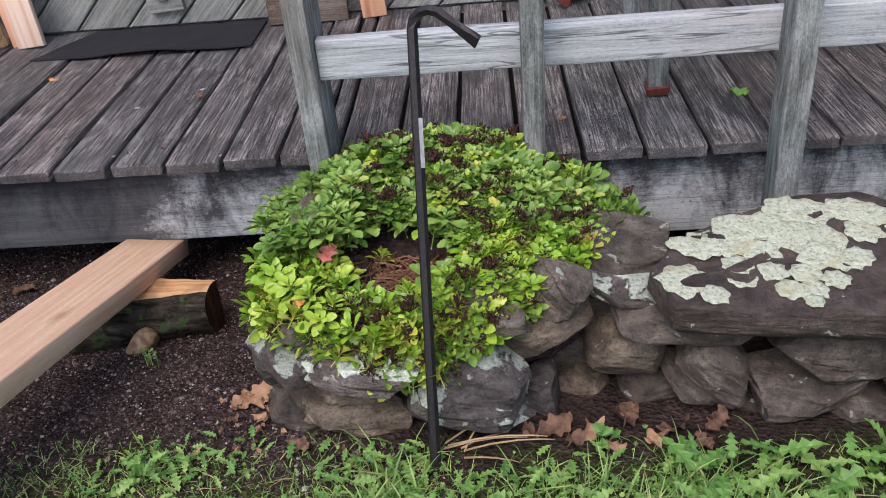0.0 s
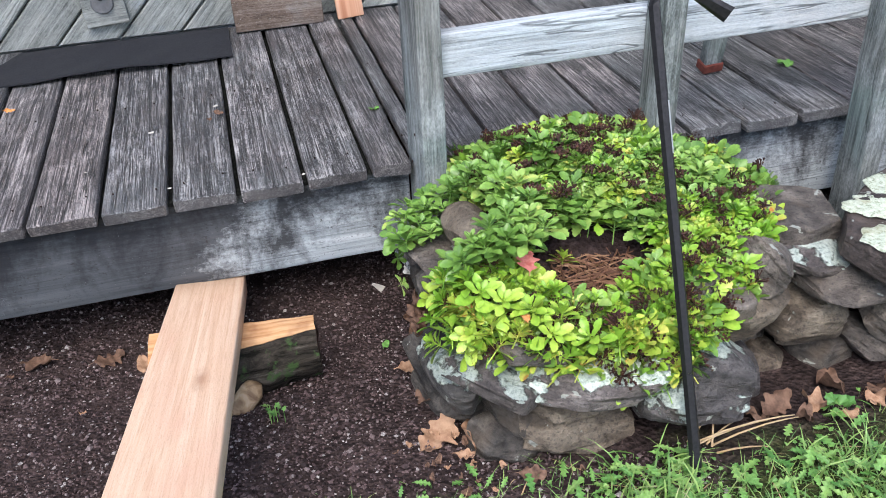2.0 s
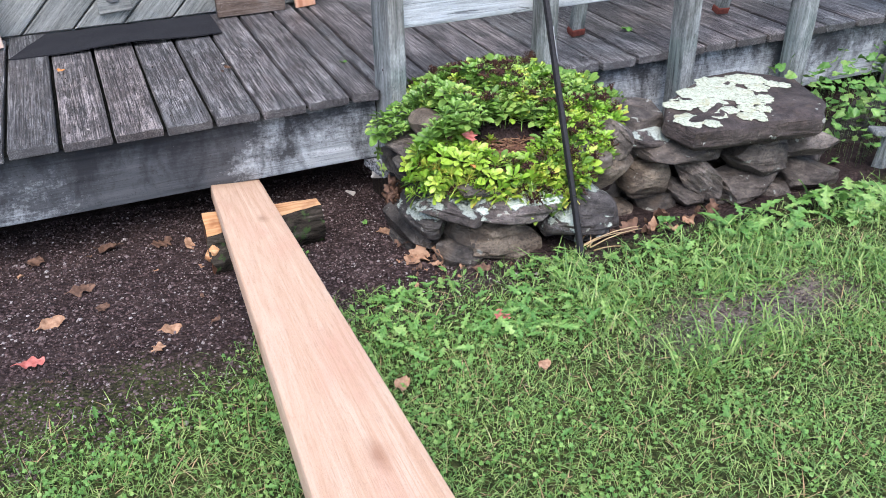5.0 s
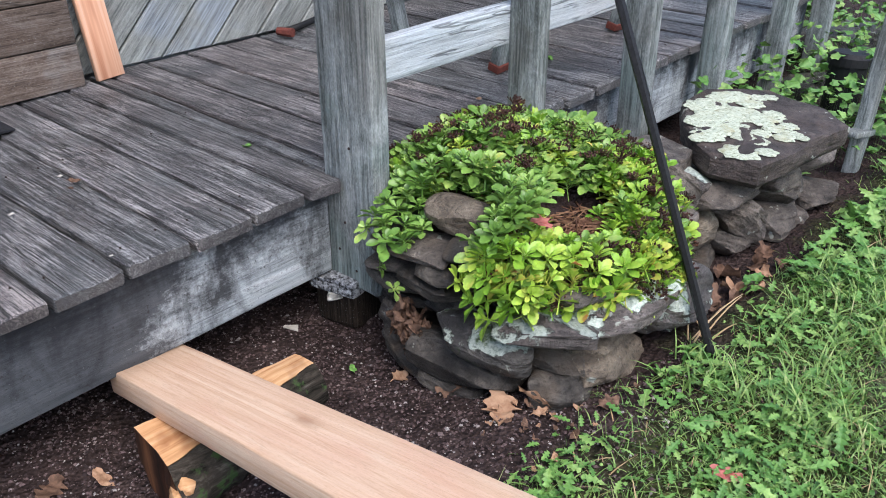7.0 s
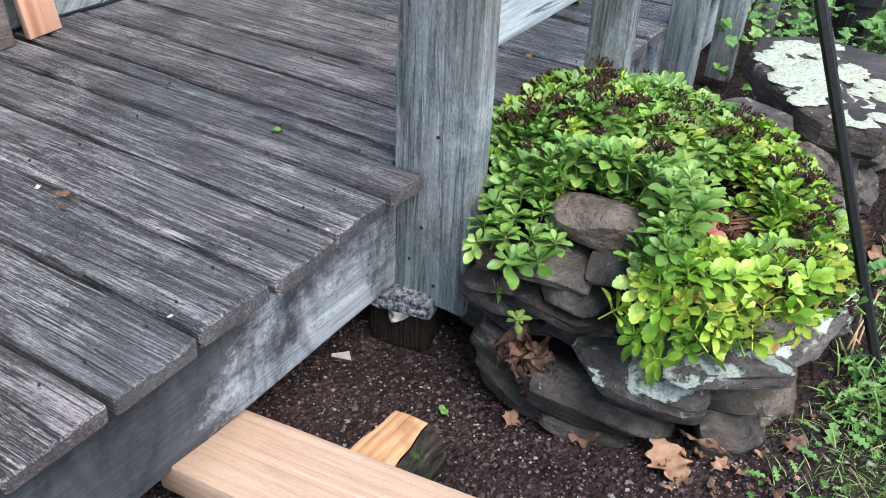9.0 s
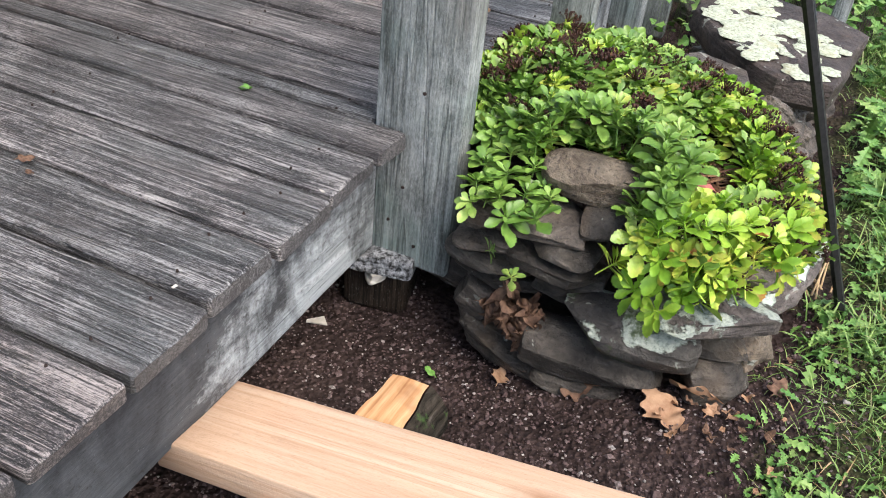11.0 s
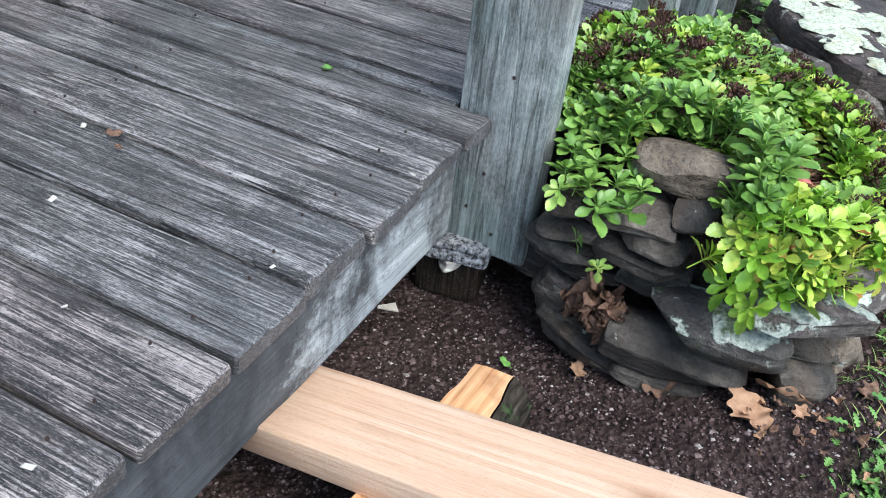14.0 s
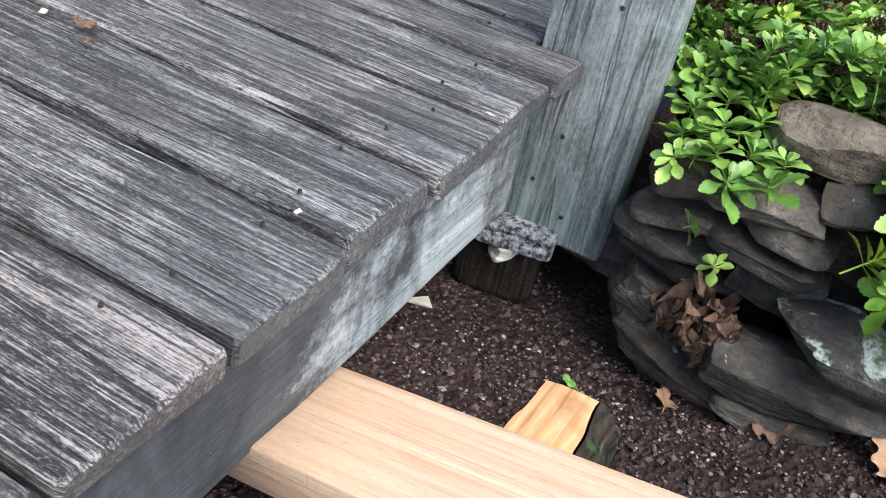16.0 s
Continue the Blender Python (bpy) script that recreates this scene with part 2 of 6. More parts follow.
def new_lumber():
    """Fresh-sawn yellow-pink softwood with growth rings, knots and saw marks."""
    m = Mat("fresh_sawn_lumber", 0.6, 0.3)
    rings = m.noise(m.scaled(m.co, (42, 1.5, 42)), 1.0, 5, 0.6, 1.6)
    fine = m.noise(m.scaled(m.co, (260, 14, 260)), 1.0, 4, 0.7, 0.5)
    saw = m.noise(m.scaled(m.co, (9, 190, 9)), 1.0, 3, 0.6, 0.3)
    cloud = m.noise(m.scaled(m.co, (7, 2.5, 7)), 1.0, 3, 0.5, 0.5)
    col = m.ramp(rings, (0.30, (0.64, 0.41, 0.265)), (0.5, (0.73, 0.51, 0.355)), (0.70, (0.78, 0.59, 0.43)))
    col = m.mix(m.ramp(cloud, (0.5, 0.0), (0.68, 0.7)), col, (0.68, 0.40, 0.28))
    lines = m.noise(m.scaled(m.co, (190, 1.1, 190)), 1.0, 3, 0.6, 0.6)
    where = m.ramp(m.noise(m.scaled(m.co, (11, 0.9, 11)), 1.0, 2, 0.5), (0.42, 0.05), (0.60, 0.6))
    col = m.mix(m.math("MULTIPLY", m.ramp(lines, (0.38, 1.0), (0.48, 0.0)), where), col, (0.60, 0.36, 0.22))
    fuzz = m.noise(m.scaled(m.co, (700, 120, 700)), 1.0, 3, 0.7)
    col = m.mix(m.ramp(fuzz, (0.34, 0.35), (0.46, 0.0)), col, (0.46, 0.27, 0.17))
    col = m.mix(m.ramp(fine, (0.33, 0.4), (0.47, 0.0)), col, (0.50, 0.28, 0.16))
    dirty = m.noise(m.scaled(m.co, (20, 12, 20)), 1.0, 6, 0.75, 0.4)
    col = m.mix(m.ramp(dirty, (0.60, 0.0), (0.74, 0.28)), col, (0.42, 0.27, 0.19))
    warp = m.math("MULTIPLY", m.math("SUBTRACT", m.noise(m.co, 45.0, 3, 0.6), 0.5), 0.05)
    knot = m.math("ADD", m.cells(m.scaled(m.co, (6.0, 1.9, 1.0)), 1.0, "F1", "2D"), warp)
    col = m.mix(m.ramp(knot, (0.02, 0.75), (0.05, 0.45), (0.11, 0.0)), col, (0.40, 0.21, 0.12))
    return m.done(col, m.bump(m.math("ADD", m.math("ADD", fine, rings), m.math("MULTIPLY", saw, 0.6)), 0.6, 0.002))


lumber = new_lumber()


def cedar(name, a, b, c):
    m = Mat(name, 0.6, 0.3)
    rings = m.noise(m.scaled(m.co, (45, 45, 1.4), m.info), 1.0, 3, 0.55, 0.8)
    return m.done(m.ramp(rings, (0.32, a), (0.5, b), (0.7, c)), m.bump(rings, 0.2, 0.001))


cedar_wood = cedar("orange_cedar", (0.52, 0.23, 0.13), (0.68, 0.36, 0.22), (0.74, 0.47, 0.33))
pale_wood = cedar("pale_new_board", (0.62, 0.40, 0.28), (0.74, 0.55, 0.43), (0.80, 0.64, 0.53))


def split_log():
    m = Mat("split_log_wood", 0.7, 0.25)
    f = m.noise(m.scaled(m.co, (3, 70, 70)), 1.0, 4, 0.6, 0.5)
    c = m.noise(m.co, 14.0, 3, 0.5)
    col = m.ramp(f, (0.3, (0.36, 0.16, 0.065)), (0.5, (0.58, 0.32, 0.15)), (0.7, (0.70, 0.46, 0.26)))
    return m.done(m.mix(m.ramp(c, (0.50, 0.0), (0.68, 0.75)), col, (0.22, 0.075, 0.028)), m.bump(f, 0.5, 0.003))


def bark_material():
    m = Mat("grey_bark", 0.95, 0.1)
    f = m.noise(m.scaled(m.co, (9, 40, 40)), 1.0, 6, 0.7, 0.8)
    col = m.ramp(f, (0.38, (0.010, 0.009, 0.007)), (0.56, (0.055, 0.046, 0.036)), (0.76, (0.17, 0.15, 0.125)))
    col = m.mix(m.ramp(m.noise(m.co, 30.0, 4, 0.6), (0.56, 0.0), (0.64, 0.8)), col, (0.05, 0.10, 0.03))
    return m.done(col, m.bump(f, 1.0, 0.01))


log_wood, bark = split_log(), bark_material()
end_wood = cedar("dark_red_log_end", (0.010, 0.005, 0.003), (0.045, 0.017, 0.009), (0.17, 0.07, 0.03))
old_wood = cedar("greyed_branch_wood", (0.16, 0.095, 0.05), (0.30, 0.20, 0.11), (0.42, 0.31, 0.20))


def stone_material(name, dark, mid, light, lichen=0.0, moss=0.0, wet=0.6, up=0.12):
    """Layered grey-brown sandstone with pits; optional crusts of pale lichen and green moss."""
    m = Mat(name, wet, 0.35)
    big = m.noise(m.scaled(m.co, (7, 7, 11), m.info), 1.0, 6, 0.62, 0.5)
    lay = m.noise(m.scaled(m.co, (9, 9, 70), m.info), 1.0, 4, 0.6, 0.5)
    pit = m.noise(m.co, 130.0, 4, 0.7)
    col = m.ramp(m.math("ADD", m.math("MULTIPLY", big, 0.7), m.math("MULTIPLY", lay, 0.35)), (0.36, dark), (0.52, mid), (0.7, light))
    col = m.mix(m.ramp(pit, (0.36, 0.6), (0.48, 0.0)), col, (0.02, 0.018, 0.017))
    scuff = m.noise(m.scaled(m.co, (28, 28, 48), m.info), 1.0, 7, 0.75, 0.4)
    col = m.mix(0.85, col, m.ramp(scuff, (0.34, (0.36, 0.36, 0.36)), (0.5, (0.85, 0.85, 0.86)), (0.68, (1.6, 1.58, 1.56))), "MULTIPLY")
    rust = m.noise(m.scaled(m.co, (11, 11, 11), m.info), 1.0, 3, 0.5)
    col = m.mix(m.ramp(rust, (0.56, 0.0), (0.72, 0.45)), col, (0.12, 0.085, 0.055))
    h = m.math("ADD", m.math("MULTIPLY", big, 1.2), m.math("ADD", m.math("MULTIPLY", lay, 0.6), m.math("ADD", m.math("MULTIPLY", pit, 0.3), m.math("MULTIPLY", scuff, 0.5))))
    spot = m.noise(m.scaled(m.co, (26, 26, 26), m.info), 1.0, 3, 0.55, 0.3)
    col = m.mix(m.ramp(spot, (0.67, 0.0), (0.69, 0.8)), col, (0.36, 0.38, 0.33))
    if lichen:
        sep = m.t.nodes.new("ShaderNodeSeparateXYZ")
        m.put(sep.inputs[0], m.geo.outputs["Normal"])
        crust = m.noise(m.scaled(m.co, (12, 12, 12), m.info), 1.0, 4, 0.5, 0.3)
        crust = m.math("ADD", crust, m.math("MULTIPLY", sep.outputs[2], up))
        crust = m.math("ADD", crust, m.math("MULTIPLY", m.math("SUBTRACT", m.noise(m.co, 110.0, 5, 0.75), 0.5), 0.22))
        edge = m.ramp(crust, (0.715 - lichen, 0.0), (0.75 - lichen, 0.92))
        tone = m.ramp(m.noise(m.co, 130.0, 5, 0.75), (0.34, (0.22, 0.27, 0.23)), (0.47, (0.46, 0.53, 0.46)), (0.62, (0.62, 0.68, 0.60)))
        col = m.mix(edge, col, tone)
        h = m.math("ADD", h, m.math("MULTIPLY", edge, 0.4))
    if moss:
        g = m.noise(m.scaled(m.co, (16, 16, 16), m.info), 1.0, 5, 0.65)
        col = m.mix(m.ramp(g, (0.66 - moss, 0.0), (0.72 - moss, 0.85)), col, (0.075, 0.125, 0.035))
    tone = m.math("ADD", m.math("MULTIPLY", m.info, 0.5), 0.8)
    n = m.t.nodes.new("ShaderNodeHueSaturation")
    m.put(n.inputs["Color"], col)
    m.put(n.inputs["Value"], tone)
    return m.done(n.outputs[0], m.bump(h, 1.0, 0.016))


stone_grey = stone_material("grey_brown_stone", (0.040, 0.034, 0.029), (0.115, 0.098, 0.082), (0.24, 0.21, 0.178))
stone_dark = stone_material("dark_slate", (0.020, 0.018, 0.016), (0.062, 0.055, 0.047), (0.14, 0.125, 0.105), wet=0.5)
stone_tan = stone_material("tan_stone", (0.068, 0.052, 0.038), (0.185, 0.148, 0.108), (0.34, 0.288, 0.215))
stone_capped = stone_material("lichen_capped_stone", (0.05, 0.042, 0.038), (0.135, 0.115, 0.105), (0.27, 0.24, 0.22), lichen=0.035, up=0.27)
stone_spotted = stone_material("spotted_stone", (0.04, 0.036, 0.034), (0.105, 0.095, 0.09), (0.20, 0.185, 0.175), lichen=0.085)
stone_moss = stone_material("mossy_stone", (0.03, 0.028, 0.027), (0.075, 0.07, 0.065), (0.15, 0.14, 0.125), lichen=0.105, moss=0.12)
slab_stone = stone_material("brown_slab_stone", (0.030, 0.023, 0.020), (0.062, 0.048, 0.042), (0.11, 0.09, 0.08), wet=0.65)


def concrete():
    m = Mat("pale_broken_concrete", 0.9, 0.2)
    a = m.noise(m.co, 95.0, 5, 0.75)
    b = m.cells(m.co, 90.0)
    col = m.ramp(a, (0.40, (0.03, 0.03, 0.03)), (0.48, (0.20, 0.21, 0.22)), (0.62, (0.50, 0.52, 0.54)))
    return m.done(col, m.bump(m.math("ADD", a, b), 1.0, 0.006))


def lichen_material():
    m = Mat("pale_green_lichen", 0.95, 0.1)
    r = m.noise(m.scaled(m.co, (110, 110, 110), m.info), 1.0, 6, 0.75)
    c = m.noise(m.scaled(m.co, (14, 14, 14), m.info), 1.0, 3, 0.6)
    col = m.ramp(r, (0.36, (0.20, 0.23, 0.15)), (0.47, (0.48, 0.53, 0.40)), (0.66, (0.66, 0.70, 0.58)))
    col = m.mix(m.ramp(c, (0.56, 0.0), (0.72, 0.6)), col, (0.42, 0.40, 0.24))
    return m.done(col, m.bump(r, 1.0, 0.004))


broken_concrete, lichen = concrete(), lichen_material()


def leaf_material(name, *stops, shine=0.45, vein=0.2):
    """Leaf colours spread over islands, with a little light shining through."""
    m = Mat(name, shine, 0.4)
    pick = m.math("FRACT", m.math("ADD", m.geo.outputs["Random Per Island"], m.math("MULTIPLY", m.info, 7.31)))
    pick = m.math("ADD", m.math("MULTIPLY", pick, 0.75), m.math("MULTIPLY", m.math("SUBTRACT", m.noise(m.co, 38.0, 2, 0.5), 0.36), 0.9), clamp=True)
    col = m.ramp(pick, *stops)
    mott = m.noise(m.co, 120.0, 3, 0.6)
    col = m.mix(m.ramp(mott, (0.42, vein), (0.62, 0.0)), col, tuple(0.45 * v for v in stops[0][1]))
    m.b.inputs["Transmission Weight"].default_value = 0.0
    m.b.inputs["Subsurface Weight"].default_value = 0.12
    m.b.inputs["Subsurface Radius"].default_value = (0.004, 0.006, 0.002)
    m.b.inputs["Subsurface Scale"].default_value = 0.6
    return m.done(col, m.bump(mott, 0.2, 0.001))


sedum_green = leaf_material("sedum_leaf_green", (0.0, (0.068, 0.160, 0.028)), (0.3, (0.145, 0.285, 0.050)), (0.6, (0.225, 0.395, 0.080)), (0.86, (0.34, 0.49, 0.12)), (0.97, (0.48, 0.52, 0.12)), shine=0.34)
sedum_lime = leaf_material("sedum_leaf_lime", (0.0, (0.14, 0.32, 0.03)), (0.4, (0.27, 0.48, 0.05)), (0.75, (0.44, 0.59, 0.085)), (0.94, (0.60, 0.55, 0.12)), (1.0, (0.60, 0.25, 0.08)), shine=0.36)
seed_brown = leaf_material("dry_seed_heads", (0.0, (0.028, 0.012, 0.010)), (0.7, (0.06, 0.022, 0.015)), (1.0, (0.14, 0.055, 0.03)), shine=0.8)
dry_stem = leaf_material("dry_stems", (0.0, (0.10, 0.045, 0.025)), (0.6, (0.20, 0.10, 0.055)), (1.0, (0.34, 0.20, 0.11)), shine=0.8)
grass_green = leaf_material("grass_blades", (0.0, (0.060, 0.155, 0.032)), (0.5, (0.19, 0.335, 0.08)), (0.85, (0.32, 0.44, 0.13)), (1.0, (0.46, 0.43, 0.23)), shine=0.5)
weed_green = leaf_material("weed_leaves", (0.0, (0.07, 0.20, 0.04)), (0.6, (0.165, 0.335, 0.075)), (1.0, (0.32, 0.47, 0.14)), shine=0.5)
straw = leaf_material("straw", (0.0, (0.36, 0.24, 0.12)), (1.0, (0.52, 0.38, 0.22)), shine=0.8)


def dead_leaf(name, a, b):
    m = Mat(name, 0.75, 0.25)
    f = m.noise(m.scaled(m.co, (40, 40, 40), m.info), 1.0, 4, 0.6)
    return m.done(m.ramp(f, (0.35, a), (0.65, b)), m.bump(f, 0.4, 0.002))


leaf_tan = dead_leaf("tan_dead_leaf", (0.26, 0.14, 0.08), (0.46, 0.29, 0.18))
leaf_brown = dead_leaf("brown_dead_leaf", (0.075, 0.042, 0.028), (0.20, 0.118, 0.078))
leaf_red = dead_leaf("red_autumn_leaf", (0.42, 0.10, 0.08), (0.58, 0.22, 0.18))
leaf_yellow = dead_leaf("yellow_autumn_leaf", (0.60, 0.40, 0.03), (0.70, 0.52, 0.06))
leaf_orange = dead_leaf("orange_autumn_leaf", (0.55, 0.20, 0.05), (0.68, 0.33, 0.12))
leaf_fresh = dead_leaf("green_fallen_leaf", (0.10, 0.26, 0.05), (0.18, 0.36, 0.09))
paper_white = dead_leaf("pale_wood_chip", (0.45, 0.42, 0.36), (0.62, 0.60, 0.54))


def plain(name, colour, rough=0.6, metal=0.0, scale=60.0, amount=0.35, relief=0.3):
    m = Mat(name, rough, 0.4, metal)
    f = m.noise(m.co, scale, 4, 0.65)
    col = m.mix(m.ramp(f, (0.35, amount), (0.6, 0.0)), colour, tuple(0.4 * v for v in colour))
    return m.done(col, m.bump(f, relief, 0.002), m.ramp(f, (0.3, min(1.0, rough + 0.15)), (0.7, rough)))


iron = plain("black_iron", (0.032, 0.031, 0.033), 0.42, 0.6, 120.0, 0.5, 0.25)
label_white = plain("worn_white_sticker", (0.62, 0.62, 0.62), 0.6, 0.0, 90.0, 0.5)
rubber = plain("black_rubber_mat", (0.012, 0.013, 0.017), 0.7, 0.0, 220.0, 0.4, 0.5)
black_plastic = plain("black_plastic", (0.007, 0.007, 0.008), 0.6)
rust_metal = plain("rusty_red_metal", (0.17, 0.045, 0.032), 0.8, 0.1, 70.0, 0.6)
steel = plain("dull_steel", (0.25, 0.25, 0.26), 0.45, 0.8)
bristle = leaf_material("broom_straw", (0.0, (0.32, 0.20, 0.10)), (0.5, (0.50, 0.34, 0.18)), (1.0, (0.62, 0.46, 0.28)), shine=0.7)
thread = plain("dark_thread", (0.05, 0.02, 0.02), 0.8)


def gravel_material():
    m = Mat("dark_gravel", 0.8, 0.3)
    r = m.geo.outputs["Random Per Island"]
    col = m.ramp(r, (0.0, (0.026, 0.016, 0.015)), (0.4, (0.082, 0.052, 0.050)), (0.78, (0.155, 0.105, 0.100)), (0.93, (0.25, 0.20, 0.19)), (1.0, (0.48, 0.45, 0.42)))
    return m.done(m.mix(m.ramp(m.noise(m.co, 200.0, 3, 0.6), (0.4, 0.5), (0.6, 0.0)), col, (0.02, 0.016, 0.015)))


gravel_stone = gravel_material()


def ground_material():
    """Dark gritty soil beside the deck; mossy earth with thatch under the grass."""
    m = Mat("soil_and_turf", 0.95, 0.15)
    a = m.noise(m.co, 9.0, 6, 0.7)
    b = m.cells(m.co, 95.0)
    c = m.noise(m.co, 60.0, 5, 0.7)
    soil = m.ramp(m.math("ADD", m.math("MULTIPLY", a, 0.5), m.math("MULTIPLY", c, 0.5)), (0.36, (0.017, 0.011, 0.010)), (0.52, (0.046, 0.031, 0.028)), (0.68, (0.105, 0.074, 0.066)))
    turf = m.ramp(c, (0.36, (0.018, 0.022, 0.008)), (0.5, (0.045, 0.060, 0.018)), (0.66, (0.12, 0.12, 0.05)))
    path = m.ramp(c, (0.36, (0.07, 0.055, 0.045)), (0.62, (0.26, 0.22, 0.185)))
    sep = m.t.nodes.new("ShaderNodeSeparateXYZ")
    m.put(sep.inputs[0], m.co)
    wob = m.math("MULTIPLY", m.math("SUBTRACT", m.noise(m.co, 5.0, 4, 0.6), 0.5), 0.5)
    lawn = m.ramp(m.math("SUBTRACT", m.math("SUBTRACT", -0.30, sep.outputs[1]), wob), (0.40, 0.0), (0.55, 1.0))
    col = m.mix(lawn, soil, turf)
    n = m.t.nodes.new("ShaderNodeVectorMath")
    n.operation = "DISTANCE"
    m.put(n.inputs[0], m.scaled(m.co, (1.0, 2.1, 1.0)))
    n.inputs[1].default_value = (0.52, -2.46, 0.20)
    bare = m.math("ADD", n.outputs["Value"], wob)
    col = m.mix(m.ramp(bare, (0.18, 1.0), (0.36, 0.0)), col, path)
    return m.done(col, m.bump(m.math("ADD", c, b), 0.9, 0.012))


ground_soil = ground_material()


# ---- building helpers ----
def part(name, data, material, parent=None, label="", m=None, smooth=False):
    """Link a mesh or a bmesh as one object, as a thing (no parent) or a part."""
    if isinstance(data, bmesh.types.BMesh):
        me = bpy.data.meshes.new(name)
        data.normal_update()
        data.to_mesh(me)
        data.free()
    else:
        me = data
    if not me.materials:
        me.materials.append(material)
    if smooth:
        me.polygons.foreach_set("use_smooth", [True] * len(me.polygons))
        if smooth == "edges":
            me.set_sharp_from_angle(angle=radians(28))
    ob = new(name, me)
    if m is not None:
        ob.matrix_basis = m
    if parent is not None:
        ob.parent = parent
    if label:
        ob["label"] = label
    return ob


def thing(name, label, category, group="", kind="", at=(0, 0, 0), turn=(0, 0, 0)):
    ob = new(name)
    ob.empty_display_size = 0.05
    ob.matrix_basis = pose(*at, *turn)
    return tagged(ob, label, category, group, kind)


def mesh(name, verts, faces):
    me = bpy.data.meshes.new(name)
    me.from_pydata([tuple(v) for v in verts], [], [tuple(f) for f in faces])
    me.update()
    return me


def plank(name, w, l, t, seed=0, r=0.005, wear=0.0015, step=0.05, ragged=0.0, cup=0.0):
    """A sawn board: x is its width, y its length, z its thickness, centred; softened worn edges and an uneven surface."""
    ring = []
    for cx, cz, a0 in ((1, 1, 0), (-1, 1, 90), (-1, -1, 180), (1, -1, 270)):
        for a in (0, 45, 90):
            q = radians(a0 + a)
            ring.append((cx * (w / 2 - r) + r * math.cos(q), cz * (t / 2 - r) + r * math.sin(q)))
        if (cx, cz) == (1, 1):
            ring += [((w / 2 - r) * f, t / 2) for f in (0.6, 0.2, -0.2, -0.6)]
    n = max(2, int(l / step))
    ys = [-l / 2, -l / 2 + r] + [-l / 2 + l * k / n for k in range(1, n)] + [l / 2 - r, l / 2]
    verts, k = [], len(ring)
    for j, y in enumerate(ys):
        end = j in (0, len(ys) - 1)
        for x, z in ring:
            f = 1 - 1.2 * r / w if end else 1.0
            g = 1 - 1.2 * r / t if end else 1.0
            p = Vector((x * f, y, z * g))
            q = Vector((p.x * 14 + seed * 7.1, p.y * 5, p.z * 14 + seed * 3.3))
            d = noise.noise_vector(q) * wear
            s = noise.noise(Vector((p.x * 60 + seed, p.y * 3, p.z * 60))) * wear * 0.8
            sag = -cup * (1 - (2 * x / w) ** 2) if z > 0 else 0.0
            back = ragged * noise.noise(Vector((x * 11 + seed * 5, z * 18, seed * 1.7))) if j < 2 else 0.0
            verts.append(p + d + Vector((0, back, s + sag)))
    faces = [tuple(range(k)), tuple(range(len(verts) - 1, len(verts) - 1 - k, -1))]
    for j in range(len(ys) - 1):
        for i in range(k):
            a, b = j * k + i, j * k + (i + 1) % k
            faces.append((a, a + k, b + k, b))
    return mesh(name, verts, faces)


def tube(name, pts, radii, sides=8, cap=True, phase=0.0):
    """A bar swept along points, with one radius for each."""
    verts, faces = [], []
    up = Vector((0.13, 0.9, 0.21))
    for i, p in enumerate(pts):
        p = Vector(p)
        a = Vector(pts[min(i + 1, len(pts) - 1)]) - Vector(pts[max(i - 1, 0)])
        a.normalize()
        u = a.cross(up).normalized()
        v = a.cross(u)
        rx, ry = radii[i] if isinstance(radii[i], tuple) else (radii[i], radii[i])
        for k in range(sides):
            q = 2 * math.pi * (k + phase) / sides
            verts.append(p + u * rx * math.cos(q) + v * ry * math.sin(q))
    for i in range(len(pts) - 1):
        for k in range(sides):
            a, b = i * sides + k, i * sides + (k + 1) % sides
            faces.append((a, b, b + sides, a + sides))
    if cap:
        faces += [tuple(range(sides))[::-1], tuple(range((len(pts) - 1) * sides, len(pts) * sides))]
    return mesh(name, verts, faces)


def stone_mesh(name, size, seed, chips=11, rough=0.055, square=7.0, cuts=15):
    """A field stone: a rough block with flat cleaved facets, thin bedding ledges and an uneven skin."""
    rnd = random.Random(seed)
    bm = bmesh.new()
    bmesh.ops.create_cube(bm, size=2)
    bmesh.ops.subdivide_edges(bm, edges=bm.edges[:], cuts=cuts, use_grid_fill=True)
    planes = []
    for _ in range(chips):
        v = Vector((rnd.gauss(0, 1), rnd.gauss(0, 1), rnd.gauss(0, 0.8))).normalized()
        planes.append((v, rnd.uniform(0.74, 1.04)))
    off = Vector((rnd.uniform(0, 90), rnd.uniform(0, 90), rnd.uniform(0, 90)))
    half = Vector(size) / 2
    for v in bm.verts:
        p = v.co.copy()
        q = (abs(p.x) ** square + abs(p.y) ** square + abs(p.z) ** square) ** (1 / square)
        p /= q
        for d, far in planes:
            over = p.dot(d) - far
            if over > 0:
                p -= d * over * 0.96
        real = Vector((p.x * half.x, p.y * half.y, p.z * half.z))
        f = noise.fractal(real * 8 + off, 1.0, 2.0, 3) * rough
        f += (noise.noise(real * 40 + off) * 0.32 + noise.noise(real * 95 + off) * 0.18) * rough
        ledge = noise.cell(Vector((off.x, off.y, real.z * 75 + real.x * 9))) * rough * 0.75
        out = Vector((p.x, p.y, p.z * 0.6)).normalized()
        v.co = real * 0.95 + out * (f + ledge) * (min(half) + 0.03) * 1.2
    me = bpy.data.meshes.new(name)
    bm.to_mesh(me)
    bm.free()
    me.polygons.foreach_set("use_smooth", [True] * len(me.polygons))
    me.set_sharp_from_angle(angle=radians(24))
    return me


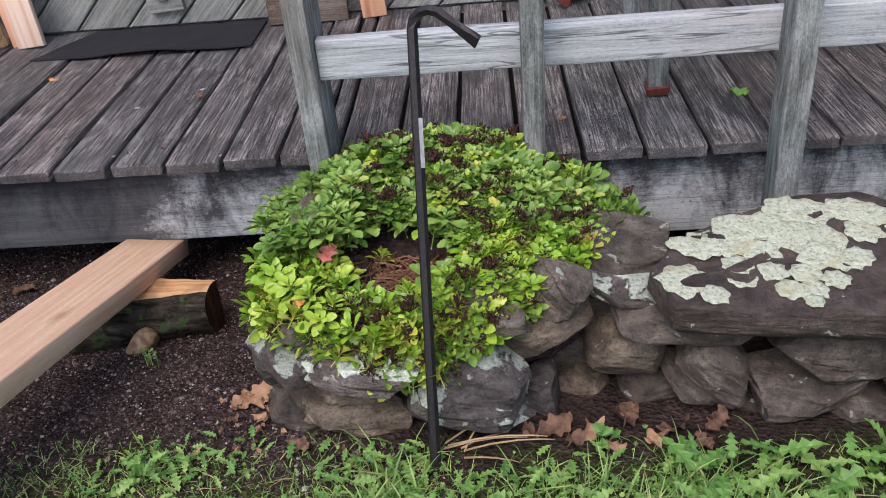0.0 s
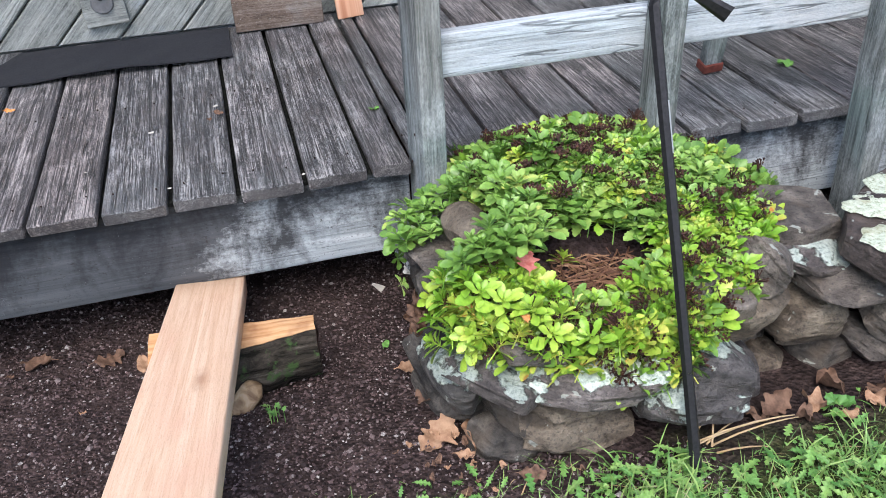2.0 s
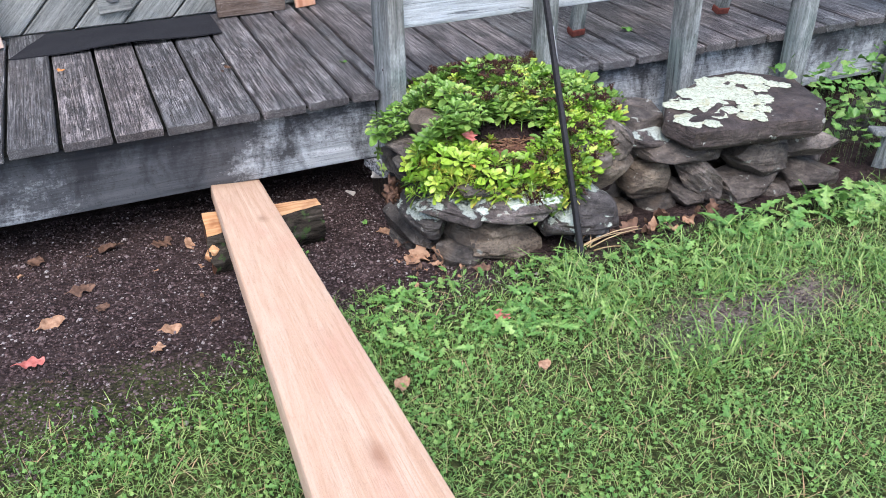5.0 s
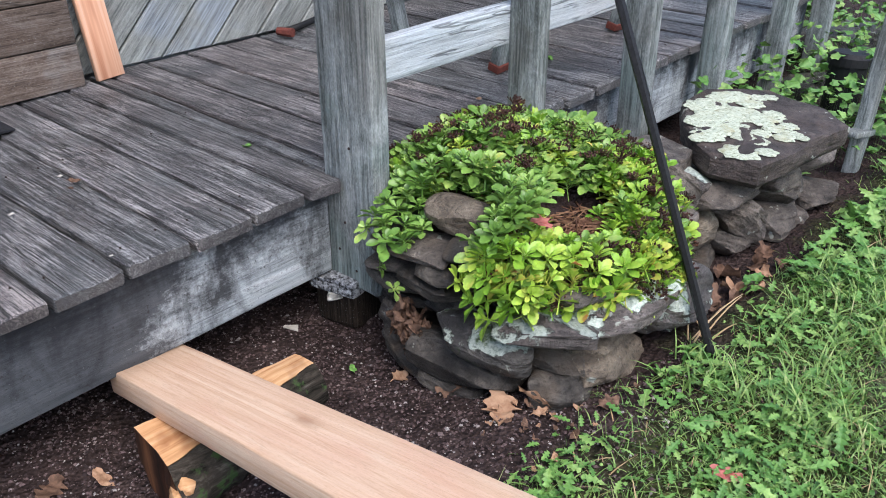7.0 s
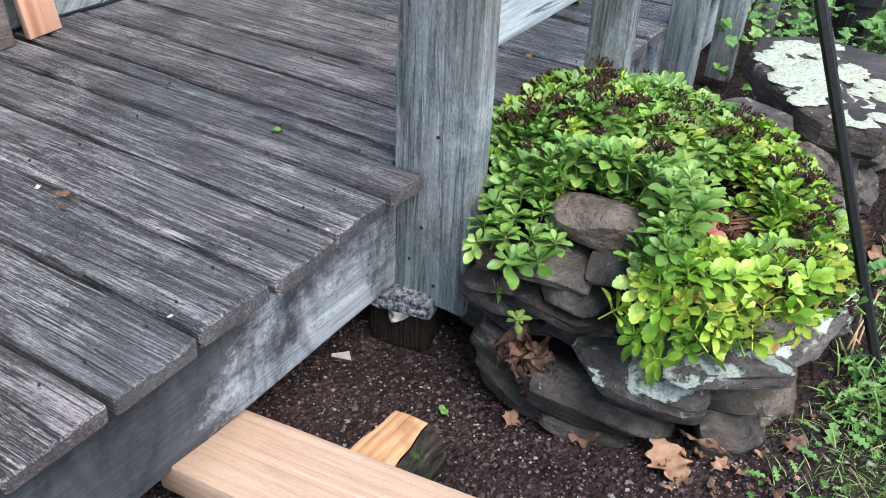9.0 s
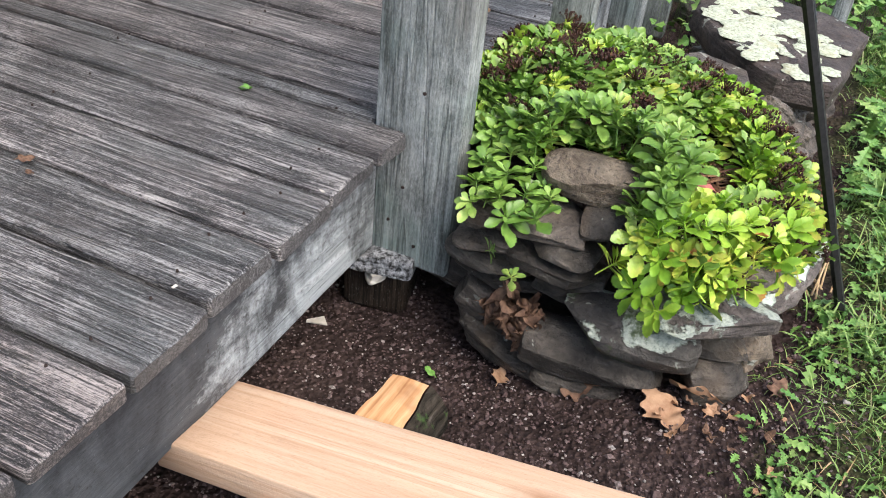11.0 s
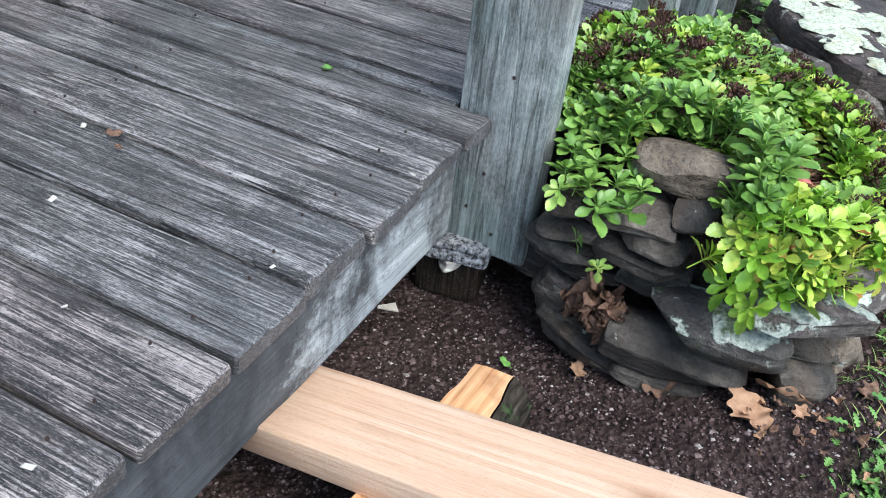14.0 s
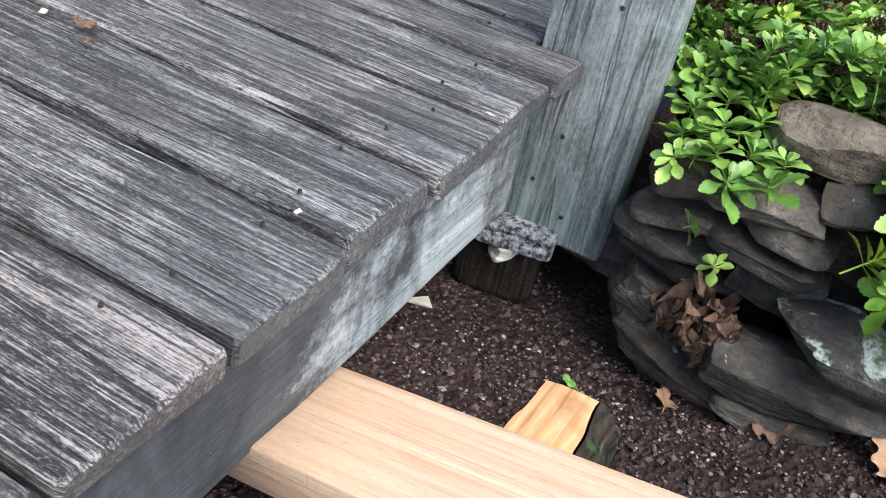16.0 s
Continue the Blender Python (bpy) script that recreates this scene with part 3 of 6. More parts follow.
# ---- ground ----
RISE = ((-0.15, 0.046), (0.0, 0.050), (0.14, 0.062), (0.30, 0.090), (0.50, 0.138), (0.70, 0.170), (0.95, 0.196), (1.30, 0.213), (2.2, 0.225))


def ground_height(x, y):
    """The bed is dug out along the deck and rises to the lawn."""
    d = min(2.2, max(-0.15, -y))
    for (a, za), (b, zb) in zip(RISE, RISE[1:]):
        if d <= b:
            z = za + (zb - za) * (d - a) / (b - a)
            break
    if x > 0.35:
        k = min(1.0, (x - 0.35) / 0.5)
        z = z * (1 - k) + k * max(z - 0.01, 0.10)
    near = 1.0 if abs(x) < 4 and abs(y) < 4 else 0.4
    z += near * 0.012 * noise.fractal(Vector((x * 5, y * 5, 3.0)), 1.0, 2.0, 4)
    if near == 1.0:
        z += 0.004 * noise.noise(Vector((x * 34, y * 34, 1.0)))
    return z


def graded(a, b, fine, far):
    """Coordinates: even in [a, b], then ever wider to the far edges."""
    mid = [a + (b - a) * k / round((b - a) / fine) for k in range(round((b - a) / fine) + 1)]
    out, step = [], fine
    left, right = a, b
    lo, hi = [], []
    while left > -far:
        step *= 1.35
        left, right = left - step, right + step
        lo.append(left)
        hi.append(right)
    return lo[::-1] + mid + hi


gx, gy = graded(-2.2, 2.6, 0.03, 150), graded(-2.6, 1.2, 0.03, 150)
gv = [(x, y, ground_height(x, y)) for y in gy for x in gx]
gf = [(j * len(gx) + i, j * len(gx) + i + 1, (j + 1) * len(gx) + i + 1, (j + 1) * len(gx) + i) for j in range(len(gy) - 1) for i in range(len(gx) - 1)]
ground = tagged(part("ground", mesh("ground", gv, gf), ground_soil, smooth=True), "dark gritty soil beside a deck turning into lawn", "ground", kind="structure")

# ---- house wall behind the deck ----
WALL_Y, TOP = 1.115, 0.45
wall = thing("wall_house", "pale weathered wall of diagonal tongue-and-groove boards", "wall", kind="structure")
bm = bmesh.new()
bmesh.ops.create_cube(bm, size=1, matrix=Matrix.Translation((0.2, WALL_Y + 0.11, 1.4)) @ Matrix.Diagonal((6.4, 0.16, 2.9, 1)))
part("wall_core", bm, siding_wood, wall)


def clip_poly(poly, n, d):
    """Keep the side of a polygon where n . p <= d."""
    out = []
    for a, b in zip(poly, poly[1:] + poly[:1]):
        da, db = n[0] * a[0] + n[1] * a[1] - d, n[0] * b[0] + n[1] * b[1] - d
        if da <= 0:
            out.append(a)
        if da * db < 0:
            f = da / (da - db)
            out.append((a[0] + (b[0] - a[0]) * f, a[1] + (b[1] - a[1]) * f))
    return out


def siding_board(k, pitch=0.132, x0=-3.0, x1=3.4, z0=0.452, z1=2.8):
    """One diagonal board of the wall, cut to the wall's edges, with eased front edges. Its local x runs along the grain."""
    c = math.sqrt(0.5)
    across = (-c, c)
    lo, hi = k * pitch + 0.003, (k + 1) * pitch - 0.003
    poly = [(x0, z0), (x1, z0), (x1, z1), (x0, z1)]
    poly = clip_poly(clip_poly(poly, across, hi), (c, -c), -lo)
    if len(poly) < 3:
        return
    ox = sum(p[0] for p in poly) / len(poly)
    oz = sum(p[1] for p in poly) / len(poly)
    flat = [((p[0] - ox) * c + (p[1] - oz) * c, -(p[0] - ox) * c + (p[1] - oz) * c) for p in poly]
    bm = bmesh.new()
    back = [bm.verts.new((u, 0.010, v)) for u, v in flat]
    front = [bm.verts.new((u, -0.010, v)) for u, v in flat]
    bm.faces.new(front)
    bm.faces.new(back[::-1])
    for i in range(len(flat)):
        j = (i + 1) % len(flat)
        bm.faces.new((front[j], front[i], back[i], back[j]))
    bmesh.ops.recalc_face_normals(bm, faces=bm.faces[:])
    bmesh.ops.bevel(bm, geom=[e for e in bm.edges if all(v.co.y < 0 for v in e.verts)], offset=0.004, segments=1, affect="EDGES")
    part("siding_board", bm, siding_wood, wall, m=pose(ox, WALL_Y + 0.010, oz, 0, -45, 0))


# ---- deck ----
deck = thing("deck", "weathered grey plank deck with worn rounded board ends", "deck", kind="structure")
random.seed(4)


def deck_board(x0, x1, front, seed):
    w, l, t = x1 - x0 - random.uniform(0.010, 0.0145), WALL_Y - front - 0.004, 0.030
    me = plank("board", w, l, t, seed, r=0.0045, wear=0.0022, ragged=0.006, cup=random.uniform(0, 0.002))
    part("board", me, deck_wood, deck, m=pose((x0 + x1) / 2, front + l / 2, TOP - t / 2 + random.uniform(-0.004, 0.002), 0, random.uniform(-0.9, 0.9), random.uniform(-0.12, 0.12)), smooth="edges")
    board_nails(x0, x1, front)


nail_iron = plain("rusty_nail", (0.050, 0.034, 0.030), 0.75, 0.3)
bm = bmesh.new()
bmesh.ops.create_cone(bm, cap_ends=True, segments=10, radius1=0.0021, radius2=0.0017, depth=0.003)
nail_mesh = bpy.data.meshes.new("nail_head")
bm.to_mesh(nail_mesh)
bm.free()


def board_nails(x0, x1, front):
    for y in (front + 0.075, front + 0.55):
        for f in (0.22, 0.76):
            part("nail_head", nail_mesh, nail_iron, deck, m=pose(x0 + (x1 - x0) * f + random.uniform(-0.008, 0.008), y + random.uniform(-0.012, 0.012), TOP + 0.0005, random.uniform(-6, 6), random.uniform(-6, 6), 0))


PITCH = 0.1425
for k in range(14):
    deck_board(-0.237 - PITCH * (k + 1), -0.237 - PITCH * k, random.uniform(-0.008, 0.006), k + 1)
deck_board(-0.237, -0.0945, 0.004, 31)
deck_board(-0.0945, 0.0, -0.004, 32)
deck_board(0.003, 0.055, 0.066, 33)
for k in range(18):
    deck_board(0.055 + 0.1446 * k, 0.055 + 0.1446 * (k + 1), -0.070 + random.uniform(-0.006, 0.006), 40 + k)


# Near-black strips below the joints: the gaps' depth shade painted as colour, with debris.
gap_shade = Mat("gap_shade_and_dirt", 0.95, 0.1)
gap_shade_col = gap_shade.ramp(gap_shade.noise(gap_shade.co, 90.0, 5, 0.7), (0.38, (0.004, 0.004, 0.004)), (0.55, (0.012, 0.013, 0.011)), (0.72, (0.045, 0.048, 0.040)))
gap_dirt = gap_shade.done(gap_shade_col, gap_shade.bump(gap_shade.noise(gap_shade.co, 120.0, 5, 0.7), 1.0, 0.006))
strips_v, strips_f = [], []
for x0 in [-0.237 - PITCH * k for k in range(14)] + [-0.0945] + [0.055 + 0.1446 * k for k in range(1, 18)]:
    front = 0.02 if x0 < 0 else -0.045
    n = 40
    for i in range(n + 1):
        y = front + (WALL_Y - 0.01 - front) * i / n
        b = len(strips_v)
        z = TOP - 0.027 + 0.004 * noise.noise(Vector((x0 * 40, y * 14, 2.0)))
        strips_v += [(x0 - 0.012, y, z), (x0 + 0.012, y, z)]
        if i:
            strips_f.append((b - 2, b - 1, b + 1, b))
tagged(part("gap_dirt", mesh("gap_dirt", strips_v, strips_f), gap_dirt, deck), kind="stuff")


def rim_board(x0, x1, y, z0, z1, seed, mat):
    me = plank("rim_board", z1 - z0, x1 - x0, 0.038, seed, r=0.003, wear=0.002, step=0.08)
    me.transform(Matrix(((0, 1, 0, 0), (0, 0, -1, 0), (1, 0, 0, 0), (0, 0, 0, 1))))
    me.flip_normals()
    part("rim_board", me, mat, deck, m=pose((x0 + x1) / 2, y + 0.019, (z0 + z1) / 2), smooth=True)


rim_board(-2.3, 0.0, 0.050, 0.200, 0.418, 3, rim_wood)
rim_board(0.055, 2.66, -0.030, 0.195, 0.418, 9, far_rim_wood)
for x in (-1.9, -1.2, -0.3, 0.9, 1.7, 2.6):
    bm = bmesh.new()
    bmesh.ops.create_cube(bm, size=1, matrix=Matrix.Diagonal((0.04, 0.98, 0.19, 1)))
    part("joist", bm, deck_wood, deck, m=pose(x, 0.60, 0.320))

# ---- railing ----

def upright(mesh_data):
    """Turn a plank so that its length stands up: width x, thickness y."""
    mesh_data.transform(Matrix.Rotation(radians(90), 4, "X"))
    return mesh_data


def rail_post(x, y0, y1, w, z0, z1, seed, label, lean=0.0, face=0.0):
    p = thing("railing_post", label, "post", "railing posts", at=(x, (y0 + y1) / 2, z0), turn=(face, lean, 0))
    part("post_body", upright(plank("post_body", w, z1 - z0, y1 - y0, seed, r=0.004, wear=0.002, step=0.06)), post_wood, p, m=pose(0, 0, (z1 - z0) / 2), smooth="edges")
    return p


def nail_row(p, side, rows):
    """Rusty nail and screw heads on a post's side face."""
    for y, z in rows:
        bm = bmesh.new()
        bmesh.ops.create_cone(bm, cap_ends=True, segments=10, radius1=0.0034, radius2=0.0028, depth=0.002, matrix=Matrix.Rotation(radians(-90), 4, "Y"))
        part("nail_head", bm, nail_iron, p, m=pose(side, y, z))


corner_post = rail_post(0.029, -0.098, 0.060, 0.050, 0.180, 1.25, 5, "broad weathered grey plank post nailed at the deck corner")
nail_row(corner_post, -0.0262, ((-0.012, 0.045), (0.042, 0.085), (0.018, 0.160), (0.034, 0.262), (-0.008, 0.345)))
rail_post(0.520, -0.158, -0.072, 0.047, 0.16, 1.25, 6, "narrow weathered grey railing post outside the deck edge")
rail_post(1.078, -0.158, -0.072, 0.052, 0.16, 1.25, 7, "narrow weathered grey railing post with dark knots", lean=-1.0)
rail_post(1.60, -0.150, -0.072, 0.055, 0.14, 1.25, 8, "narrow weathered grey railing post outside the deck edge")
rail_post(2.15, -0.150, -0.072, 0.055, 0.02, 1.25, 9, "narrow grey railing post reaching the ground", lean=3.0)
rail_post(2.62, -0.150, -0.072, 0.055, 0.14, 1.25, 10, "narrow grey railing post at the far deck end")


def rail_bar(x0, x1, y0, y1, z, h, seed):
    me = plank("railing_board", h, x1 - x0, y1 - y0, seed, r=0.003, wear=0.002, step=0.08)
    me.transform(Matrix(((0, 1, 0, 0), (0, 0, -1, 0), (1, 0, 0, 0), (0, 0, 0, 1))))
    me.flip_normals()
    ob = part("railing_board", me, rail_wood, m=pose((x0 + x1) / 2, (y0 + y1) / 2, z), smooth=True)
    return tagged(ob, "pale grey weathered board rail nailed behind the posts", "railing")


rail_bar(0.056, 2.66, -0.070, -0.034, 0.705, 0.092, 4)


# ---- loose lumber ----
def beam():
    """A new plank used as a lever: its end under the rim, the log below it, rising towards the lawn."""
    length, w, t = 2.30, 0.154, 0.050
    slope, skew, roll = 14.3, 4.3, 3.6
    b = part("lumber_plank", plank("lumber_plank", w, length, t, 2, r=0.0035, wear=0.001, step=0.12), lumber, smooth=True)
    along = pose(-0.479, 0.085, 0.194, 0, 0, -skew) @ pose(0, 0, 0, -slope, 0, 0) @ pose(0, 0, 0, 0, roll, 0)
    b.matrix_basis = along @ pose(0, -length / 2, -t / 2)
    return tagged(b, "fresh-sawn thick softwood plank wedged under the deck rim", "plank")


beam()


def firewood():
    """A short split log under the plank: cleft wood above and at its ends, thick mossy bark round the front."""
    log = thing("split_log", "split firewood log with mossy bark propping up a plank", "log", at=(-0.445, -0.150, 0.052), turn=(0, 0, -2.5))
    left = [(0.036, 0.150), (0.0, 0.147), (-0.040, 0.140), (-0.076, 0.130), (-0.106, 0.108), (-0.126, 0.078), (-0.128, 0.046), (-0.112, 0.016), (-0.085, -0.012), (-0.03, -0.012), (0.012, 0.02), (0.036, 0.08)]
    right = [(0.020, 0.138), (0.002, 0.144), (-0.018, 0.148), (-0.040, 0.148), (-0.056, 0.138), (-0.068, 0.112), (-0.070, 0.080), (-0.058, 0.050), (-0.035, 0.012), (-0.005, -0.012), (0.015, 0.03), (0.022, 0.08)]
    n, length, k = 34, 0.345, len(left)
    verts = []
    for j in range(n + 1):
        f = j / n
        x = -length / 2 + length * f
        for i in range(k):
            y, z = left[i][0] + (right[i][0] - left[i][0]) * f, left[i][1] + (right[i][1] - left[i][1]) * f
            rough = 0.014 if 4 <= i <= 9 else 0.003
            w = noise.noise_vector(Vector((x * 26, y * 40 + i, z * 40))) * rough + noise.noise_vector(Vector((x * 80, y * 90 + i, z * 90))) * rough * 0.35
            torn = (0.016 if j == 0 else 0.004) * noise.noise(Vector((i * 0.9, 3.0 * (j == 0), 7.0))) + 0.006 * noise.noise(Vector((i * 3.1, 3.0, 1.0))) if j in (0, n) else 0
            verts.append((x + torn, y + w.y, z + w.z))
    wood_faces, bark_faces, end_faces = [], [], []
    for j in (0, n):
        c = len(verts)
        ring = verts[j * k:j * k + k]
        mid = [sum(p[a] for p in ring) / k for a in range(3)]
        inner = [tuple(mid[a] + (p[a] - mid[a]) * 0.55 + (0.012 * noise.noise(Vector((q * 1.7, j * 1.0, 2.0))) if a == 0 else 0) for a in range(3)) for q, p in enumerate(ring)]
        verts += inner + [tuple(mid)]
        for i in range(k):
            h = (i + 1) % k
            quad, tri = (j * k + i, j * k + h, c + h, c + i), (c + i, c + h, c + k)
            end_faces += [quad, tri] if j else [quad[::-1], tri[::-1]]
    for j in range(n):
        for i in range(k):
            a, b = j * k + i, j * k + (i + 1) % k
            (bark_faces if 3 <= i <= 8 else wood_faces).append((a, b, b + k, a + k))
    wood = mesh("cleft_wood", verts, wood_faces)
    part("cleft_wood", wood, log_wood, log, "orange freshly split wood", smooth="edges")
    part("torn_end", mesh("torn_end", verts, end_faces), end_wood, log, "dark reddish torn log end", smooth="edges")
    part("bark", mesh("bark", [(x * 1.004, y - 0.003, z + 0.001) for x, y, z in verts], bark_faces), bark, log, "furrowed grey bark with moss", smooth=True)
    stub = stone_mesh("branch_stub", (0.085, 0.050, 0.060), 91, chips=12, rough=0.10, square=3.0, cuts=8)
    part("branch_stub", stub, old_wood, log, "pale sawn branch stub", m=pose(0.010, -0.108, 0.045, 20, -35, 25))
    flap = stone_mesh("torn_splinter", (0.040, 0.050, 0.055), 92, chips=14, rough=0.12, square=3.4, cuts=7)
    part("torn_splinter", flap, log_wood, log, "torn splinter of reddish wood", m=pose(-0.168, -0.098, 0.085, 10, 20, 0))
    rnd = random.Random(6)
    for q in range(7):
        x = rnd.uniform(-0.14, 0.02)
        pts = [Vector((x, -0.03 + rnd.uniform(-0.05, 0.03), 0.152)) + Vector((d * rnd.uniform(-1, 1), -d * 0.6, 0.008 * math.sin(d * 60) + 0.1 * d)) for d in (0, 0.008, 0.018, 0.028)]
        part("wood_shred", tube("wood_shred", pts, [0.0011, 0.0013, 0.0011, 0.0005], 4), pale_wood, log)


firewood()


# ---- wrecking bar ----
def wrecking_bar():
    foot, top = Vector((0.2955, -0.793, 0.130)), Vector((0.306, -0.434, 0.936))
    bar = thing("wrecking_bar", "black hexagonal steel wrecking bar leaning upright over the plants", "crowbar", at=foot)
    axis = (top - foot).normalized()
    length = (top - foot).length
    side = Vector((0.96, -0.28, 0.0)).normalized()
    pts = [axis * length * f for f in (0, 0.03, 0.25, 0.5, 0.75, 0.94)]
    radii = [(0.013, 0.004), (0.011, 0.009), 0.0095, 0.0095, 0.0095, 0.0095]
    for k in range(1, 8):
        q = radians(205 * k / 7)
        pts.append(axis * (length * 0.94 + 0.032 * math.sin(q)) + side * 0.032 * (1 - math.cos(q)))
        radii.append(0.0095)
    out = (side * 0.72 - axis * 0.50).normalized()
    pts = pts[:-3]
    radii = radii[:-3]
    last = pts[-1]
    for d, r in ((0.03, (0.0095, 0.009)), (0.06, (0.012, 0.006)), (0.085, (0.014, 0.0025))):
        pts.append(last + out * d)
        radii.append(r)
    part("bar_shaft", tube("bar_shaft", pts, radii, 6), iron, bar)
    a, b = axis * length * 0.68, axis * length * 0.775
    stick = tube("sticker", [a + Vector((0.0, -0.0012, 0)), b + Vector((0.0, -0.0012, 0))], [0.0098, 0.0098], 6)
    bm = bmesh.new()
    bm.from_mesh(stick)
    bmesh.ops.delete(bm, geom=[f for f in bm.faces if f.normal.dot(Vector((0.75, -0.66, 0.0))) < 0.8], context="FACES")
    part("sticker", bm, label_white, bar, "torn white paper label")


wrecking_bar()

# ---- stones ----
def field_stone(name, label, at, size, seed, mat=None, turn=(0, 0, 0), group="dry stone wall", **kw):
    ob = part(name, stone_mesh(name, size, seed, **kw), mat or stone_grey, m=pose(*at, *turn))
    return tagged(ob, label, "stone", group)


GREY = "grey-brown field stone in a dry-laid garden wall"
FLAT = "flat slate-like stone in a dry-laid garden wall"
# the front of the planter and the wall under the slab
field_stone("wall_stone", "flat purplish stone crusted with pale lichen at the planter front", (0.150, -0.612, 0.318), (0.300, 0.155, 0.066), 11, stone_capped, (17, -4, -9))
field_stone("wall_stone", "wedge-shaped brown stone at the foot of the planter", (0.135, -0.592, 0.188), (0.235, 0.160, 0.120), 12, stone_tan, (4, 3, -5), square=9.0)
field_stone("wall_stone", "large rounded stone spotted with white lichen", (0.358, -0.612, 0.245), (0.250, 0.195, 0.175), 13, stone_spotted, (8, 10, 0), square=2.8)
field_stone("wall_stone", "dark stone at the wall foot with grey lichen", (0.400, -0.602, 0.135), (0.175, 0.150, 0.095), 14, stone_spotted, (0, -4, 0))
field_stone("wall_stone", FLAT, (0.065, -0.578, 0.368), (0.140, 0.120, 0.030), 55, stone_dark, (3, 0, -10))
field_stone("wall_stone", FLAT, (0.402, -0.560, 0.378), (0.150, 0.140, 0.042), 17, stone_grey, (6, -8, 0))
field_stone("wall_stone", FLAT, (0.372, -0.545, 0.415), (0.120, 0.110, 0.028), 57, stone_dark, (8, -14, 10))
field_stone("wall_stone", "tilted brown stone with yellow lichen specks", (0.498, -0.520, 0.318), (0.225, 0.170, 0.072), 15, stone_tan, (8, -9, 4))
field_stone("wall_stone", "pointed grey stone leaning on the planter edge", (0.528, -0.522, 0.392), (0.125, 0.130, 0.115), 16, stone_grey, (14, 38, 6), square=9.0)
field_stone("wall_stone", "flat brown capstone beside the plants", (0.665, -0.395, 0.402), (0.210, 0.205, 0.050), 18, stone_grey, (7, 2, -12), square=9.0)
field_stone("wall_stone", "flat stone with one pale lichen patch", (0.678, -0.468, 0.358), (0.170, 0.165, 0.058), 19, stone_capped, (5, 6, -4))
field_stone("wall_stone", "long layered flat stone in a dry-laid garden wall", (0.795, -0.530, 0.322), (0.315, 0.175, 0.062), 20, stone_grey, (2, 2, 4))
field_stone("wall_stone", "round grey boulder in a dry-laid garden wall", (0.672, -0.495, 0.236), (0.168, 0.180, 0.128), 21, stone_tan, (0, 4, 0), square=2.6, chips=8)
field_stone("wall_stone", "steeply tilted purplish stone in a dry-laid wall", (0.835, -0.555, 0.238), (0.150, 0.180, 0.120), 22, stone_grey, (0, 38, 0), square=9.0)
field_stone("wall_stone", "slanting grey stone under a tilted one", (0.800, -0.550, 0.170), (0.150, 0.160, 0.070), 37, stone_grey, (0, 30, 0))
field_stone("wall_stone", "broad grey stone with a flat face", (1.045, -0.572, 0.268), (0.240, 0.185, 0.122), 23, stone_grey, (4, 5, 0), square=9.0)
field_stone("wall_stone", "long low grey stone in a dry-laid wall", (0.992, -0.588, 0.186), (0.240, 0.180, 0.078), 24, stone_grey, (0, 3, 0))
field_stone("wall_stone", GREY, (0.585, -0.500, 0.128), (0.120, 0.150, 0.110), 26, stone_tan, square=2.8)
field_stone("wall_stone", GREY, (0.712, -0.510, 0.140), (0.120, 0.150, 0.090), 25, stone_dark)
field_stone("wall_stone", "dark stone with one crust of grey lichen", (0.500, -0.550, 0.150), (0.085, 0.140, 0.140), 36, stone_spotted, (0, -6, 0))
field_stone("wall_stone", GREY, (0.915, -0.572, 0.128), (0.160, 0.160, 0.085), 27, stone_dark, (0, 4, 0))
field_stone("wall_stone", GREY, (1.105, -0.600, 0.135), (0.180, 0.160, 0.085), 33, stone_grey, (0, 4, 8))
field_stone("wall_stone", FLAT, (1.085, -0.525, 0.342), (0.240, 0.200, 0.048), 28, stone_grey, (0, -5, 0))
field_stone("wall_stone", FLAT, (0.930, -0.505, 0.365), (0.210, 0.200, 0.034), 32, stone_dark, (0, 3, 8))
field_stone("wall_stone", "slanting block at the open end of a stone wall", (1.225, -0.535, 0.275), (0.190, 0.270, 0.100), 29, stone_grey, (-9, 0, 12), square=9.0)
field_stone("wall_stone", GREY, (1.225, -0.590, 0.180), (0.190, 0.210, 0.085), 30, stone_grey, (0, 5, 15))
field_stone("wall_stone", GREY, (1.310, -0.470, 0.170), (0.150, 0.170, 0.110), 34, stone_grey, (0, 0, 30))
field_stone("wall_stone", FLAT, (1.225, -0.420, 0.345), (0.200, 0.200, 0.050), 38, stone_grey, (4, 0, 20))
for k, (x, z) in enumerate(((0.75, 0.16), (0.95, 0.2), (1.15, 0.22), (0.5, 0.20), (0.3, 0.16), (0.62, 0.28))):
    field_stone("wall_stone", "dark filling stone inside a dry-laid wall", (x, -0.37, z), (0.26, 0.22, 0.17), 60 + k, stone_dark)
# the planter's side towards the deck
field_stone("wall_stone", "long smooth brown stone lying among the plants", (0.036, -0.322, 0.448), (0.090, 0.190, 0.062), 41, stone_tan, (3, -14, 6), square=2.8, chips=7, rough=0.03)
field_stone("wall_stone", "pale brown flat stone leaning under a long stone", (0.004, -0.365, 0.404), (0.095, 0.095, 0.024), 42, stone_dark, (-4, -12, 8))
field_stone("wall_stone", "pale flat stone under the creeping shoots", (-0.018, -0.268, 0.380), (0.130, 0.150, 0.028), 43, stone_grey, (-3, -6, 4), square=9.0)
field_stone("wall_stone", "blocky grey stone with one lichen fleck", (-0.005, -0.172, 0.364), (0.115, 0.105, 0.048), 53, stone_grey, (-4, 0, -10), square=9.0)
